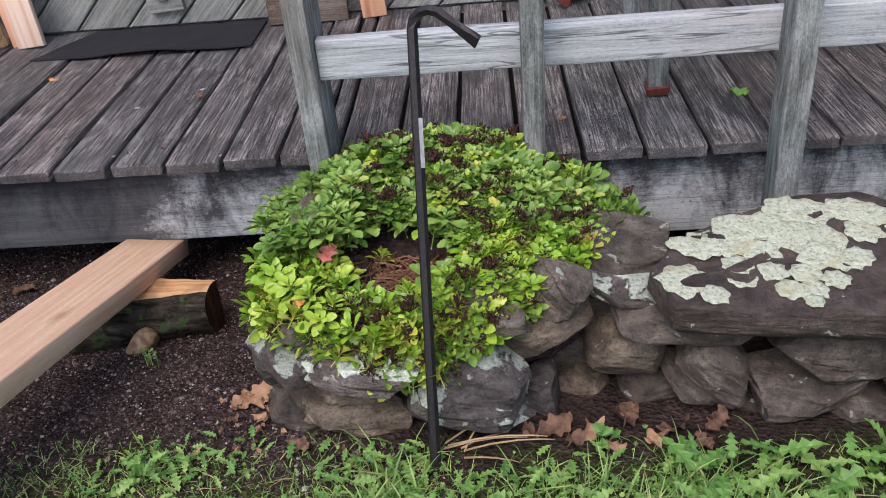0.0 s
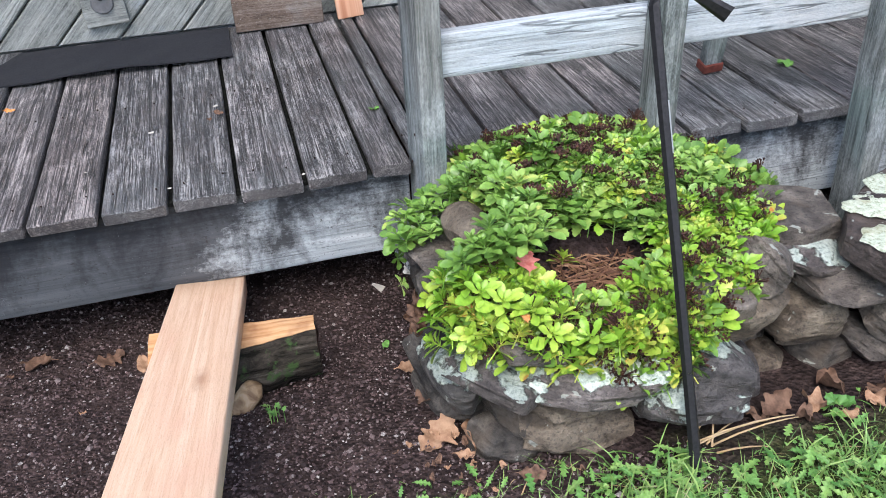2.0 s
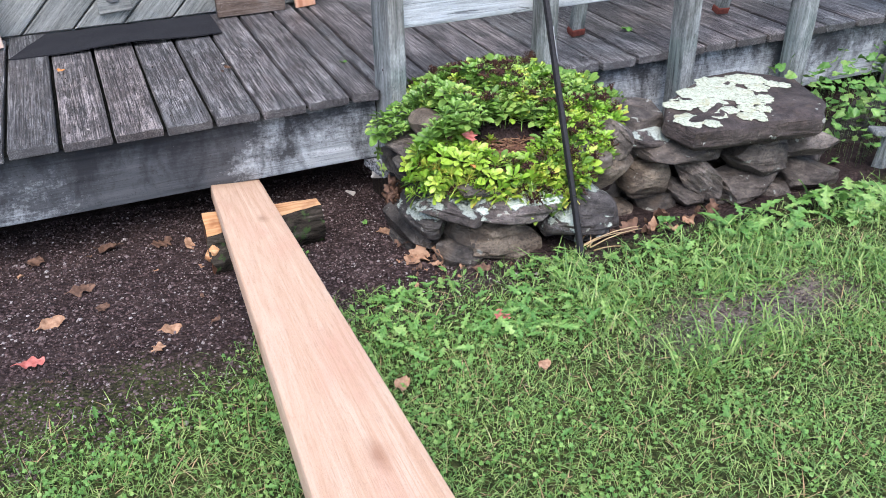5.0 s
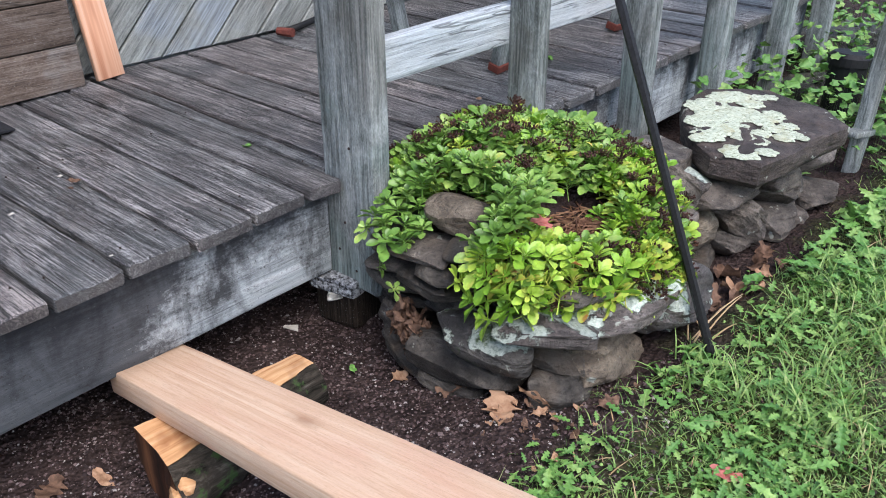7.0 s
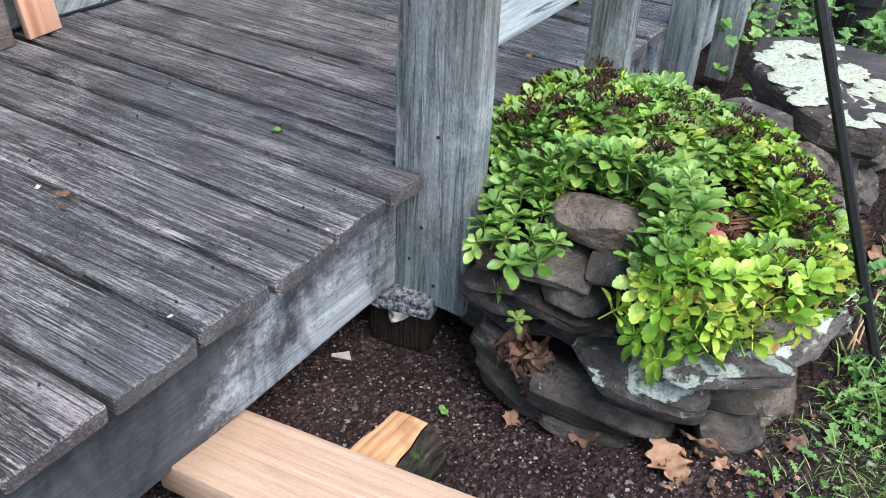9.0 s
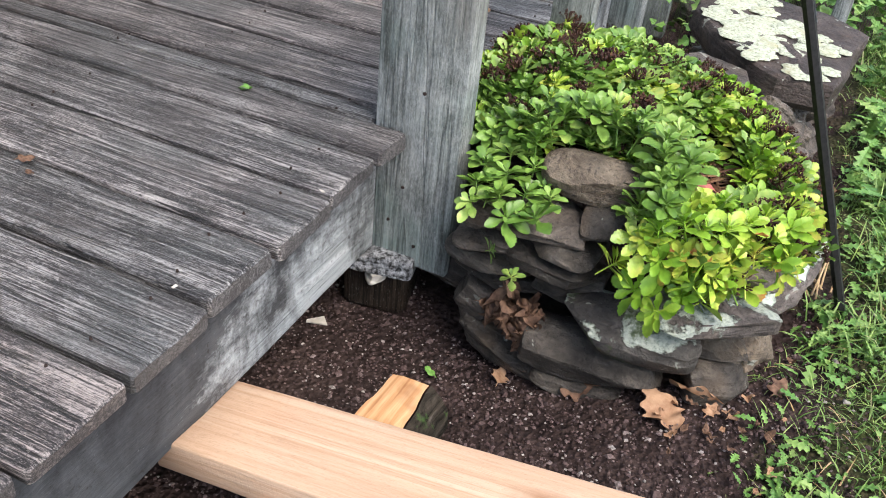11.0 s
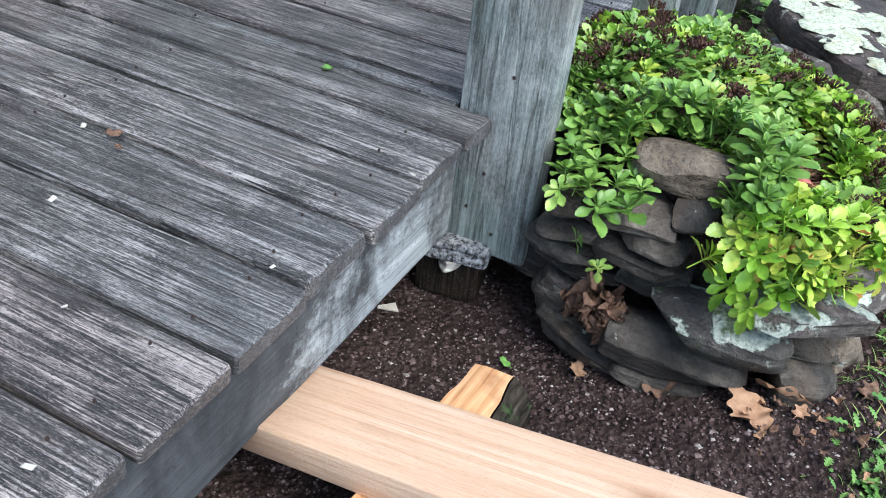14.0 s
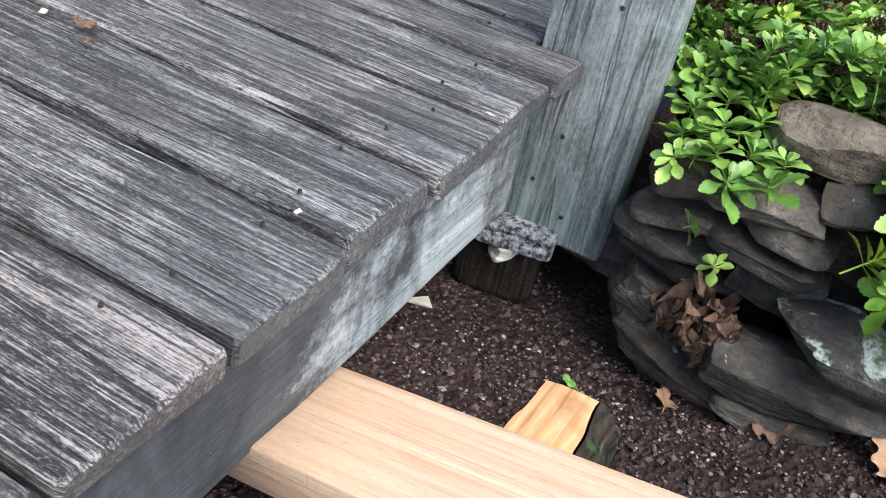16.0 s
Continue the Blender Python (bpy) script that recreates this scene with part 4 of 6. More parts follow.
field_stone("wall_stone", FLAT, (0.000, -0.300, 0.350), (0.150, 0.140, 0.034), 44, stone_dark, (3, 4, -4))
field_stone("wall_stone", FLAT, (0.000, -0.190, 0.318), (0.130, 0.150, 0.040), 45, stone_grey, (4, 0, 6))
field_stone("wall_stone", FLAT, (0.002, -0.292, 0.312), (0.150, 0.160, 0.034), 46, stone_dark, (6, 0, 3))
field_stone("wall_stone", FLAT, (0.008, -0.185, 0.276), (0.135, 0.160, 0.032), 57, stone_dark, (5, 0, -8))
field_stone("wall_stone", FLAT, (0.015, -0.200, 0.238), (0.130, 0.170, 0.030), 58, stone_dark, (7, 0, 5))
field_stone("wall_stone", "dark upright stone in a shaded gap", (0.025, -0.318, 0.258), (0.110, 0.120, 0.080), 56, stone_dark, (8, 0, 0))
field_stone("wall_stone", "upright grey stone beside a heap of dry leaves", (0.002, -0.172, 0.168), (0.105, 0.095, 0.105), 47, stone_grey, (10, 0, 8), square=9.0)
field_stone("wall_stone", "slanting dark stone with green moss and grey lichen", (-0.035, -0.440, 0.246), (0.125, 0.250, 0.082), 48, stone_moss, (7, -6, 6), square=3.4)
field_stone("wall_stone", "large dark layered slab at the foot of the planter", (-0.035, -0.392, 0.166), (0.145, 0.255, 0.080), 49, stone_dark, (6, -4, 8))
field_stone("wall_stone", "low dark slab at the foot of the planter", (-0.012, -0.268, 0.110), (0.150, 0.250, 0.090), 50, stone_dark, (8, 0, 2))
field_stone("wall_stone", "dark slab half sunk in the soil", (-0.020, -0.400, 0.105), (0.150, 0.230, 0.060), 59, stone_dark, (5, 0, 10))
field_stone("wall_stone", "flat stone capped with pale lichen on the planter rim", (0.010, -0.545, 0.298), (0.135, 0.210, 0.072), 51, stone_capped, (0, 10, 38), square=9.0)
field_stone("wall_stone", "small dark stone under the planter's rim", (0.030, -0.585, 0.172), (0.150, 0.120, 0.070), 52, stone_dark, (0, 0, 20))
field_stone("wall_stone", FLAT, (0.055, -0.540, 0.225), (0.150, 0.150, 0.080), 54, stone_dark, (0, 0, 30))
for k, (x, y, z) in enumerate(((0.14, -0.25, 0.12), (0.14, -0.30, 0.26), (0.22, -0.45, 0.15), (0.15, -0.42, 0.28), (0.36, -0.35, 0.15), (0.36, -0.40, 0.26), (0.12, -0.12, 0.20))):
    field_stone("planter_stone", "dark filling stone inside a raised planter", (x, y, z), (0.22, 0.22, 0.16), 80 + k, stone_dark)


def big_slab():
    """A broad flagstone capping the wall, covered with round crusts of lichen."""
    base = (0.985, -0.480, 0.399)
    slab = thing("flagstone", "broad brown flagstone capping a wall, crusted with pale lichen", "stone", "dry stone wall", at=base, turn=(1.5, 1.0, 0))
    outline = [(-0.285, -0.05), (-0.258, -0.165), (-0.16, -0.185), (-0.02, -0.195), (0.175, -0.222), (0.262, -0.135), (0.325, 0.06), (0.27, 0.13), (0.185, 0.195), (0.045, 0.195), (-0.125, 0.105), (-0.22, 0.03)]
    rings = [(0.94, -0.034), (1.0, -0.018), (1.0, 0.010), (0.985, 0.026), (0.95, 0.032), (0.75, 0.034), (0.5, 0.035), (0.25, 0.035)]
    n = 72
    edge = []
    for i in range(n):
        f = i / n * len(outline)
        a, b = Vector(outline[int(f)]), Vector(outline[(int(f) + 1) % len(outline)])
        edge.append(a.lerp(b, f % 1))
    verts = []
    for s, z in rings:
        for i, p in enumerate(edge):
            w = noise.fractal(Vector((p.x * 9, p.y * 9, z * 40)), 1.0, 2.0, 4) * 0.014
            ledge = noise.noise(Vector((i * 0.12, z * 90, 4.0))) * 0.008 if s > 0.9 else 0
            k = s + (w + ledge) * 2.0
            verts.append((p.x * k, p.y * k, z + w * 0.35 + 0.004 * noise.noise(Vector((p.x * s * 14, p.y * s * 14, 1)))))
    faces = [tuple(range(n))[::-1], tuple(range((len(rings) - 1) * n, len(rings) * n))]
    for j in range(len(rings) - 1):
        for i in range(n):
            a, b = j * n + i, j * n + (i + 1) % n
            faces.append((a, b, b + n, a + n))
    part("slab_body", mesh("slab_body", verts, faces), slab_stone, slab, smooth="edges")
    rnd = random.Random(21)

    def crust(x, y, r, k):
        ring, m = [], 26
        for i in range(m):
            q = 2 * math.pi * i / m
            rr = r * (1 + 0.22 * noise.noise(Vector((math.cos(q) * 2.4, math.sin(q) * 2.4, k * 3.1))) + 0.10 * math.sin(q * 7 + k) + rnd.uniform(-0.04, 0.04))
            ring.append((rr * math.cos(q), rr * math.sin(q)))
        h = 0.0030
        vs = [(u, v, 0.0) for u, v in ring] + [(u * 0.93, v * 0.93, h) for u, v in ring] + [(u * 0.6, v * 0.6, h * 0.75) for u, v in ring] + [(0, 0, h * 0.55)]
        fs = []
        for i in range(m):
            j = (i + 1) % m
            fs += [(i, j, m + j, m + i), (m + i, m + j, 2 * m + j, 2 * m + i), (2 * m + i, 2 * m + j, 3 * m)]
        part("lichen_patch", mesh("lichen_patch", vs, fs), lichen, slab, m=pose(x, y, 0.0345 + 0.0005 * (k % 5)), smooth=True)

    big = ((-0.228, -0.097, 0.055), (-0.174, 0.010, 0.051), (-0.121, 0.015, 0.055), (-0.095, 0.066, 0.054), (-0.043, 0.068, 0.057), (0.018, 0.127, 0.056), (-0.070, -0.010, 0.047), (0.000, 0.033, 0.060), (0.047, 0.018, 0.060), (0.029, -0.039, 0.052), (0.074, -0.052, 0.042), (0.057, 0.111, 0.056), (0.134, 0.114, 0.054), (0.166, 0.099, 0.051))
    small = ((-0.184, -0.144, 0.029), (-0.127, -0.098, 0.034), (-0.124, -0.058, 0.035), (0.096, -0.045, 0.034), (-0.013, -0.090, 0.033), (0.033, -0.112, 0.030), (-0.051, -0.134, 0.032), (-0.014, -0.137, 0.030), (-0.023, -0.170, 0.020), (-0.068, -0.081, 0.031), (0.136, 0.033, 0.041), (-0.214, 0.020, 0.028), (0.205, 0.045, 0.03), (0.23, 0.02, 0.025))
    for k, (x, y, r) in enumerate(big + small):
        crust(x, y, r * 0.86, k)


big_slab()

# ---- footing under the corner post ----
dark_wood = weathered_wood("damp_dark_wood", (0.010, 0.008, 0.006), (0.030, 0.022, 0.016), (0.075, 0.055, 0.040), (0.03, 0.03, 0.025), 0.6, axis=2, vary=0.1)
footing = part("footing_block", stone_mesh("footing_block", (0.150, 0.140, 0.045), 71, chips=5, rough=0.03, square=14), broken_concrete, m=pose(0.038, 0.040, 0.176, 0, 3, 12))
tagged(footing, "broken speckled concrete block under the corner post", "concrete block")
shim = part("footing_shim", stone_mesh("footing_shim", (0.052, 0.050, 0.034), 72, chips=8, rough=0.05, square=10), paper_white, m=pose(-0.008, 0.030, 0.152, 4, 0, 25))
tagged(shim, "white broken concrete chip under a footing block", "concrete block")
foot_wood = part("footing_wood", plank("footing_wood", 0.11, 0.12, 0.105, 6, r=0.012, wear=0.003), dark_wood, m=pose(0.048, 0.050, 0.103, 0, 0, 10))
tagged(foot_wood, "dark damp wooden block under a concrete footing", "wood block")

# ---- stonecrop in the planter ----
def leaf_shape(length, width, teeth=2, curl=0.25, rnd=random):
    """A spoon-shaped toothed leaf along +x, its base at the origin, as a strip of quads."""
    stations = ((0.0, 0.12), (0.26, 0.26), (0.46, 0.58), (0.59, 0.92), (0.63, 0.80), (0.70, 1.0), (0.75, 0.80), (0.82, 0.88), (0.87, 0.58), (0.93, 0.58), (1.0, 0.12))
    verts = []
    for f, w in stations:
        z = curl * length * (0.55 * f - 0.75 * f * f)
        h = w * width / 2
        verts += [(f * length, -h, z + h * 0.42), (f * length, 0, z), (f * length, h, z + h * 0.42)]
    faces = []
    for i in range(len(stations) - 1):
        a = 3 * i
        faces += [(a, a + 3, a + 4, a + 1), (a + 1, a + 4, a + 5, a + 2)]
    return verts, faces


def rosette(seed, size=1.0, stem=0.05, flat=False):
    """One leafy shoot: a short stem with whorls of fleshy leaves."""
    rnd = random.Random(seed)
    verts, faces = [], []
    n = rnd.randint(10, 13) if flat else rnd.randint(13, 18)
    heights = [-stem] + [-stem * 0.45 * (1 - k / (n - 1)) ** 1.3 for k in range(n)]
    for z in heights:
        for q in range(4):
            verts.append(Vector((0.0016 * math.cos(q * 1.571), 0.0016 * math.sin(q * 1.571), z)))
    for i in range(n):
        faces += [(4 * i + q, 4 * i + (q + 1) % 4, 4 * i + 4 + (q + 1) % 4, 4 * i + 4 + q) for q in range(4)]
    for k in range(n):
        f = k / (n - 1)
        length = size * (0.048 - 0.031 * f) * rnd.uniform(0.85, 1.15)
        vs, fs = leaf_shape(length, length * (rnd.uniform(0.46, 0.56) if flat else rnd.uniform(0.42, 0.52)), curl=rnd.uniform(-0.1, 0.4), rnd=rnd)
        turn = k * 137.5 + rnd.uniform(-15, 15)
        m = pose(0, 0, heights[k + 1], 0, 0, turn) @ pose(0, 0, 0, rnd.uniform(-12, 12), -((2 + 44 * f ** 1.2) if flat else (6 + 58 * f ** 1.3)) + rnd.uniform(-9, 9), 0)
        base = len(verts)
        root = 4 * (k + 1) + round(turn / 90) % 4
        verts += [m @ Vector(v) for v in vs]
        faces += [tuple(root if i == 1 else i + base for i in q) for q in fs]
    used = sorted({i for q in faces for i in q})
    slot = {i: k for k, i in enumerate(used)}
    return [verts[i] for i in used], [tuple(slot[i] for i in q) for q in faces]


def seed_head(seed):
    """A flat cluster of dark star-shaped seed pods on thin stalks."""
    rnd = random.Random(seed)
    verts, faces = [], []
    for _ in range(26):
        r, q = 0.022 * math.sqrt(rnd.random()), rnd.uniform(0, 6.283)
        c = Vector((r * math.cos(q), r * math.sin(q), 0.004 + rnd.uniform(-0.004, 0.004) - 8 * r * r))
        s = rnd.uniform(0.0022, 0.0040)
        base = len(verts)
        for d in ((1, 0, 0), (-0.5, 0.87, 0), (-0.5, -0.87, 0), (0, 0, 1.2), (0, 0, -1.0)):
            verts.append(c + Vector(d) * s)
        faces += [(base, base + 1, base + 3), (base + 1, base + 2, base + 3), (base + 2, base, base + 3), (base + 1, base, base + 4), (base + 2, base + 1, base + 4), (base, base + 2, base + 4)]
        base = len(verts)
        t = Vector((0.0008, 0.0008, 0))
        verts += [c + t, c - t, Vector((0, 0, -0.014)) + t, Vector((0, 0, -0.014)) - t]
        faces.append((base, base + 1, base + 3, base + 2))
    return verts, faces


# The mound's plan is a rounded shape, lower towards the lawn.
MX, MY, RX, RY = 0.284, -0.335, 0.376, 0.320


def mound(u, v):
    """The soil's surface under the plants; u and v from -1 to 1 across the planter."""
    r = math.hypot(u, v)
    z = 0.486 - 0.098 * max(0.0, r - 0.40) ** 1.6 / 0.60 ** 1.6 - 0.035 * max(0, -v) + 0.085 * max(0, v)
    x, y = MX + (RX if u < 0 else 0.405) * u, MY + RY * v
    bare = math.exp(-(((x - 0.228) / 0.140) ** 2 + ((y + 0.455) / 0.088) ** 2))
    return Vector((x, y, z - 0.055 * bare)), bare


bm = bmesh.new()
rows = []
for i in range(15):
    r = i / 14
    ring = []
    for k in range(48):
        q = 2 * math.pi * k / 48
        p, _ = mound(r * 0.80 * math.cos(q) + 0.10, r * 0.80 * math.sin(q))
        p.z -= 0.055 + 0.01 * noise.noise(p * 20) + (0.10 if i == 14 else 0)
        ring.append(bm.verts.new(p))
    rows.append(ring)
for a, b in zip(rows, rows[1:]):
    for k in range(48):
        j = (k + 1) % 48
        bm.faces.new((a[k], b[k], b[j], a[j]))
bmesh.ops.remove_doubles(bm, verts=bm.verts[:], dist=0.0005)
tagged(part("planter_soil", bm, ground_soil, smooth=True), "dark soil heaped inside the stone planter", "soil", kind="stuff")

sedum = thing("stonecrop", "mounded stonecrop plant with lime-green toothed leaves and brown seed heads", "plant", at=(MX, MY, 0.30))
inv = Matrix.Translation((-MX, -MY, -0.30))
random.seed(12)
shoots = []
for k in range(8):
    vs, fs = rosette(100 + k, 0.95 + 0.06 * (k % 4))
    me = mesh("shoot", vs, fs)
    me.materials.append(sedum_green if k < 5 else sedum_lime)
    me.polygons.foreach_set("use_smooth", [True] * len(me.polygons))
    shoots.append((me, vs, fs))
for k in range(4):
    vs, fs = rosette(150 + k, 1.0 + 0.06 * k, 0.025, True)
    me = mesh("shoot", vs, fs)
    me.materials.append(sedum_green)
    me.polygons.foreach_set("use_smooth", [True] * len(me.polygons))
    shoots.append((me, vs, fs))
heads = [mesh("seed_head", *seed_head(200 + k)) for k in range(4)]
joined = {0: ([], []), 1: ([], [])}
count = tries = 0
placed = []
while count < 1220 and tries < 22000:
    tries += 1
    a = random.uniform(0, 6.283)
    r = math.sqrt(random.uniform(0, 1.0)) * (1.0 + 0.07 * math.sin(3 * a + 1) + 0.05 * math.sin(7 * a))
    u, v = r * math.cos(a), r * math.sin(a)
    p, bare = mound(u, v)
    if bare > 0.33 + random.uniform(-0.12, 0.12):
        continue
    if -0.12 < p.x < 0.092 and -0.40 < p.y < -0.10 and (p.y < -0.23 or p.x < 0.06):
        continue
    if p.x > 0.30 and p.y < -0.72 + 0.95 * (p.x - 0.30) + random.uniform(-0.02, 0.02):
        continue
    if p.y > -0.10 and p.x < 0.09:
        continue
    if p.y > 0.03 and random.random() < 0.6:
        continue
    if any((p.x - q.x) ** 2 + (p.y - q.y) ** 2 < 0.0155 ** 2 for q in placed):
        continue
    placed.append(p.copy())
    lift = 0.022 * noise.noise(p * 11) + random.uniform(-0.012, 0.014)
    tilt = 10 + 34 * max(0, r - 0.55) / 0.45
    lime = 0.10 + (p.y < -0.42) * 0.55 + (p.x > 0.25) * 0.12
    k = random.choice((5, 6, 7)) if random.random() < lime else random.choice((0, 1, 2, 3, 4, 8, 9, 10, 11))
    size = random.uniform(0.72, 1.05)
    out = math.degrees(math.atan2(v, u))
    m = Matrix.Translation(p + Vector((0, 0, lift))) @ pose(0, 0, 0, 0, 0, out) @ pose(0, 0, 0, random.uniform(-14, 14), tilt + random.uniform(-14, 14), random.uniform(0, 360)) @ Matrix.Scale(size, 4)
    if p.y < -0.30 and count < 10000 and sum(1 for c in sedum.children if c.name.startswith("shoot")) < 300:
        part("shoot", shoots[k][0], None, sedum, m=inv @ m)
    else:
        vs, fs = joined[1 if 5 <= k < 8 else 0]
        base = len(vs)
        vs += [inv @ m @ Vector(w) for w in shoots[k][1]]
        fs += [tuple(i + base for i in q) for q in shoots[k][2]]
    if random.random() < (0.42 if p.y < -0.42 else 0.18) and bare < 0.2:
        part("seed_head", heads[count % 4], seed_brown, sedum, m=inv @ m @ pose(random.uniform(-0.02, 0.02), random.uniform(-0.02, 0.02), 0.014 + random.uniform(0, 0.014)))
    count += 1
tagged(part("leaf_mass", mesh("leaf_mass", *joined[0]), sedum_green, sedum, smooth=True), kind="stuff")
tagged(part("leaf_mass", mesh("leaf_mass", *joined[1]), sedum_lime, sedum, smooth=True), kind="stuff")


def shoots_hanging(rows, mat_from):
    """Single shoots creeping over the stones beside the corner post."""
    for x, y, z, s, tilt, out in rows:
        m = Matrix.Translation((x, y, z + (0.006 if mat_from in (8, 9) else 0.0))) @ pose(0, 0, 0, 0, 0, out) @ pose(0, 0, 0, 0, tilt, random.uniform(0, 360)) @ Matrix.Scale(s * (0.82 if mat_from in (8, 9) else 0.74), 4)
        part("shoot", shoots[mat_from + random.randrange(3)][0], None, sedum, m=inv @ m)


shoots_hanging(((-0.010, -0.150, 0.440, 1.0, 12, 170), (-0.045, -0.150, 0.425, 1.05, 25, 175), (-0.078, -0.155, 0.405, 0.9, 40, 180), (-0.020, -0.190, 0.440, 1.1, 10, 190), (-0.062, -0.195, 0.425, 1.15, 22, 190), (-0.040, -0.232, 0.428, 1.15, 16, 200), (-0.088, -0.222, 0.405, 1.1, 35, 195), (-0.078, -0.262, 0.415, 1.25, 20, 205), (-0.030, -0.268, 0.425, 1.0, 12, 210), (0.010, -0.225, 0.448, 1.0, 8, 190), (0.020, -0.180, 0.455, 1.0, 8, 170), (-0.085, -0.205, 0.335, 0.55, 70, 185), (-0.088, -0.245, 0.300, 0.6, 80, 190)), 8)
shoots_hanging(((-0.030, -0.170, 0.418, 0.8, 20, 190), (-0.055, -0.175, 0.405, 0.8, 35, 185), (0.000, -0.205, 0.430, 0.85, 25, 205), (-0.060, -0.240, 0.402, 0.85, 25, 205), (0.010, -0.140, 0.440, 0.9, 8, 180), (0.035, -0.205, 0.452, 0.9, 8, 190), (-0.005, -0.250, 0.425, 0.85, 20, 200)), 9)
shoots_hanging(((0.085, -0.415, 0.495, 1.3, 5, 180), (0.110, -0.400, 0.510, 1.35, 8, 150), (0.055, -0.425, 0.480, 1.25, 12, 200), (0.118, -0.345, 0.520, 1.25, 10, 120), (0.020, -0.430, 0.460, 1.2, 20, 210), (0.130, -0.395, 0.510, 1.2, 4, 100), (0.070, -0.435, 0.490, 1.2, 4, 200), (0.040, -0.440, 0.480, 1.2, 8, 210), (0.095, -0.430, 0.505, 1.25, 4, 170), (0.055, -0.225, 0.510, 1.15, 14, 250), (0.090, -0.235, 0.520, 1.2, 16, 260), (0.110, -0.290, 0.530, 1.3, 18, 200), (0.030, -0.215, 0.495, 1.1, 10, 220), (0.115, -0.255, 0.530, 1.2, 10, 220), (0.010, -0.418, 0.500, 1.25, 12, 200), (0.045, -0.412, 0.520, 1.3, 8, 190), (0.080, -0.405, 0.532, 1.3, 6, 180), (0.115, -0.418, 0.530, 1.3, 4, 150), (0.025, -0.445, 0.500, 1.25, 14, 215), (0.065, -0.450, 0.510, 1.25, 8, 200), (0.100, -0.455, 0.512, 1.25, 6, 190), (-0.015, -0.440, 0.475, 1.2, 24, 210), (0.140, -0.435, 0.515, 1.2, 4, 120), (0.105, -0.320, 0.528, 1.3, 24, 190), (0.100, -0.365, 0.520, 1.3, 24, 190), (0.075, -0.200, 0.515, 1.2, 10, 240), (0.110, -0.205, 0.530, 1.2, 8, 240), (0.135, -0.310, 0.535, 1.2, 5, 200), (0.140, -0.355, 0.528, 1.2, 5, 200)), 2)
shoots_hanging(((-0.075, -0.430, 0.350, 1.2, 55, 215), (-0.085, -0.470, 0.330, 1.1, 65, 215), (-0.06, -0.40, 0.38, 1.2, 45, 200), (-0.055, -0.500, 0.350, 1.1, 55, 225), (-0.03, -0.54, 0.345, 1.1, 60, 235), (0.09, -0.635, 0.362, 1.0, 45, 255), (0.06, -0.605, 0.372, 1.2, 40, 250), (0.135, -0.640, 0.360, 1.0, 55, 265), (0.21, -0.630, 0.380, 1.1, 40, 275)), 5)


shoots_hanging(((0.130, -0.455, 0.405, 1.0, 10, 90), (0.310, -0.470, 0.405, 1.0, 16, 100), (0.195, -0.400, 0.410, 1.0, 30, 260)), 5)
shoots_hanging(((0.000, -0.400, 0.455, 1.3, 14, 200), (0.030, -0.392, 0.465, 1.3, 10, 200), (0.015, -0.430, 0.455, 1.3, 14, 210), (0.055, -0.395, 0.478, 1.3, 6, 200), (-0.015, -0.425, 0.440, 1.3, 24, 210)), 0)

shoots_hanging(((-0.050, -0.425, 0.425, 1.3, 35, 200), (-0.060, -0.455, 0.405, 1.3, 45, 205), (-0.040, -0.480, 0.410, 1.3, 40, 210), (-0.055, -0.500, 0.385, 1.25, 55, 215), (-0.020, -0.510, 0.410, 1.3, 35, 220), (-0.030, -0.540, 0.385, 1.25, 50, 225), (0.005, -0.545, 0.405, 1.3, 35, 230), (0.015, -0.575, 0.385, 1.25, 50, 240), (0.045, -0.580, 0.405, 1.3, 35, 245), (0.060, -0.610, 0.385, 1.2, 50, 250), (0.095, -0.605, 0.405, 1.25, 35, 255), (0.115, -0.635, 0.380, 1.2, 50, 260), (0.150, -0.625, 0.402, 1.25, 35, 265), (0.200, -0.635, 0.395, 1.2, 40, 270), (0.260, -0.630, 0.395, 1.2, 40, 275)), 5)
shoots_hanging(((-0.045, -0.440, 0.450, 1.3, 22, 205), (-0.015, -0.470, 0.455, 1.3, 18, 210), (0.000, -0.505, 0.445, 1.3, 22, 225), (0.030, -0.535, 0.440, 1.3, 22, 235), (0.070, -0.560, 0.435, 1.3, 20, 245), (0.120, -0.580, 0.430, 1.3, 20, 260)), 5)


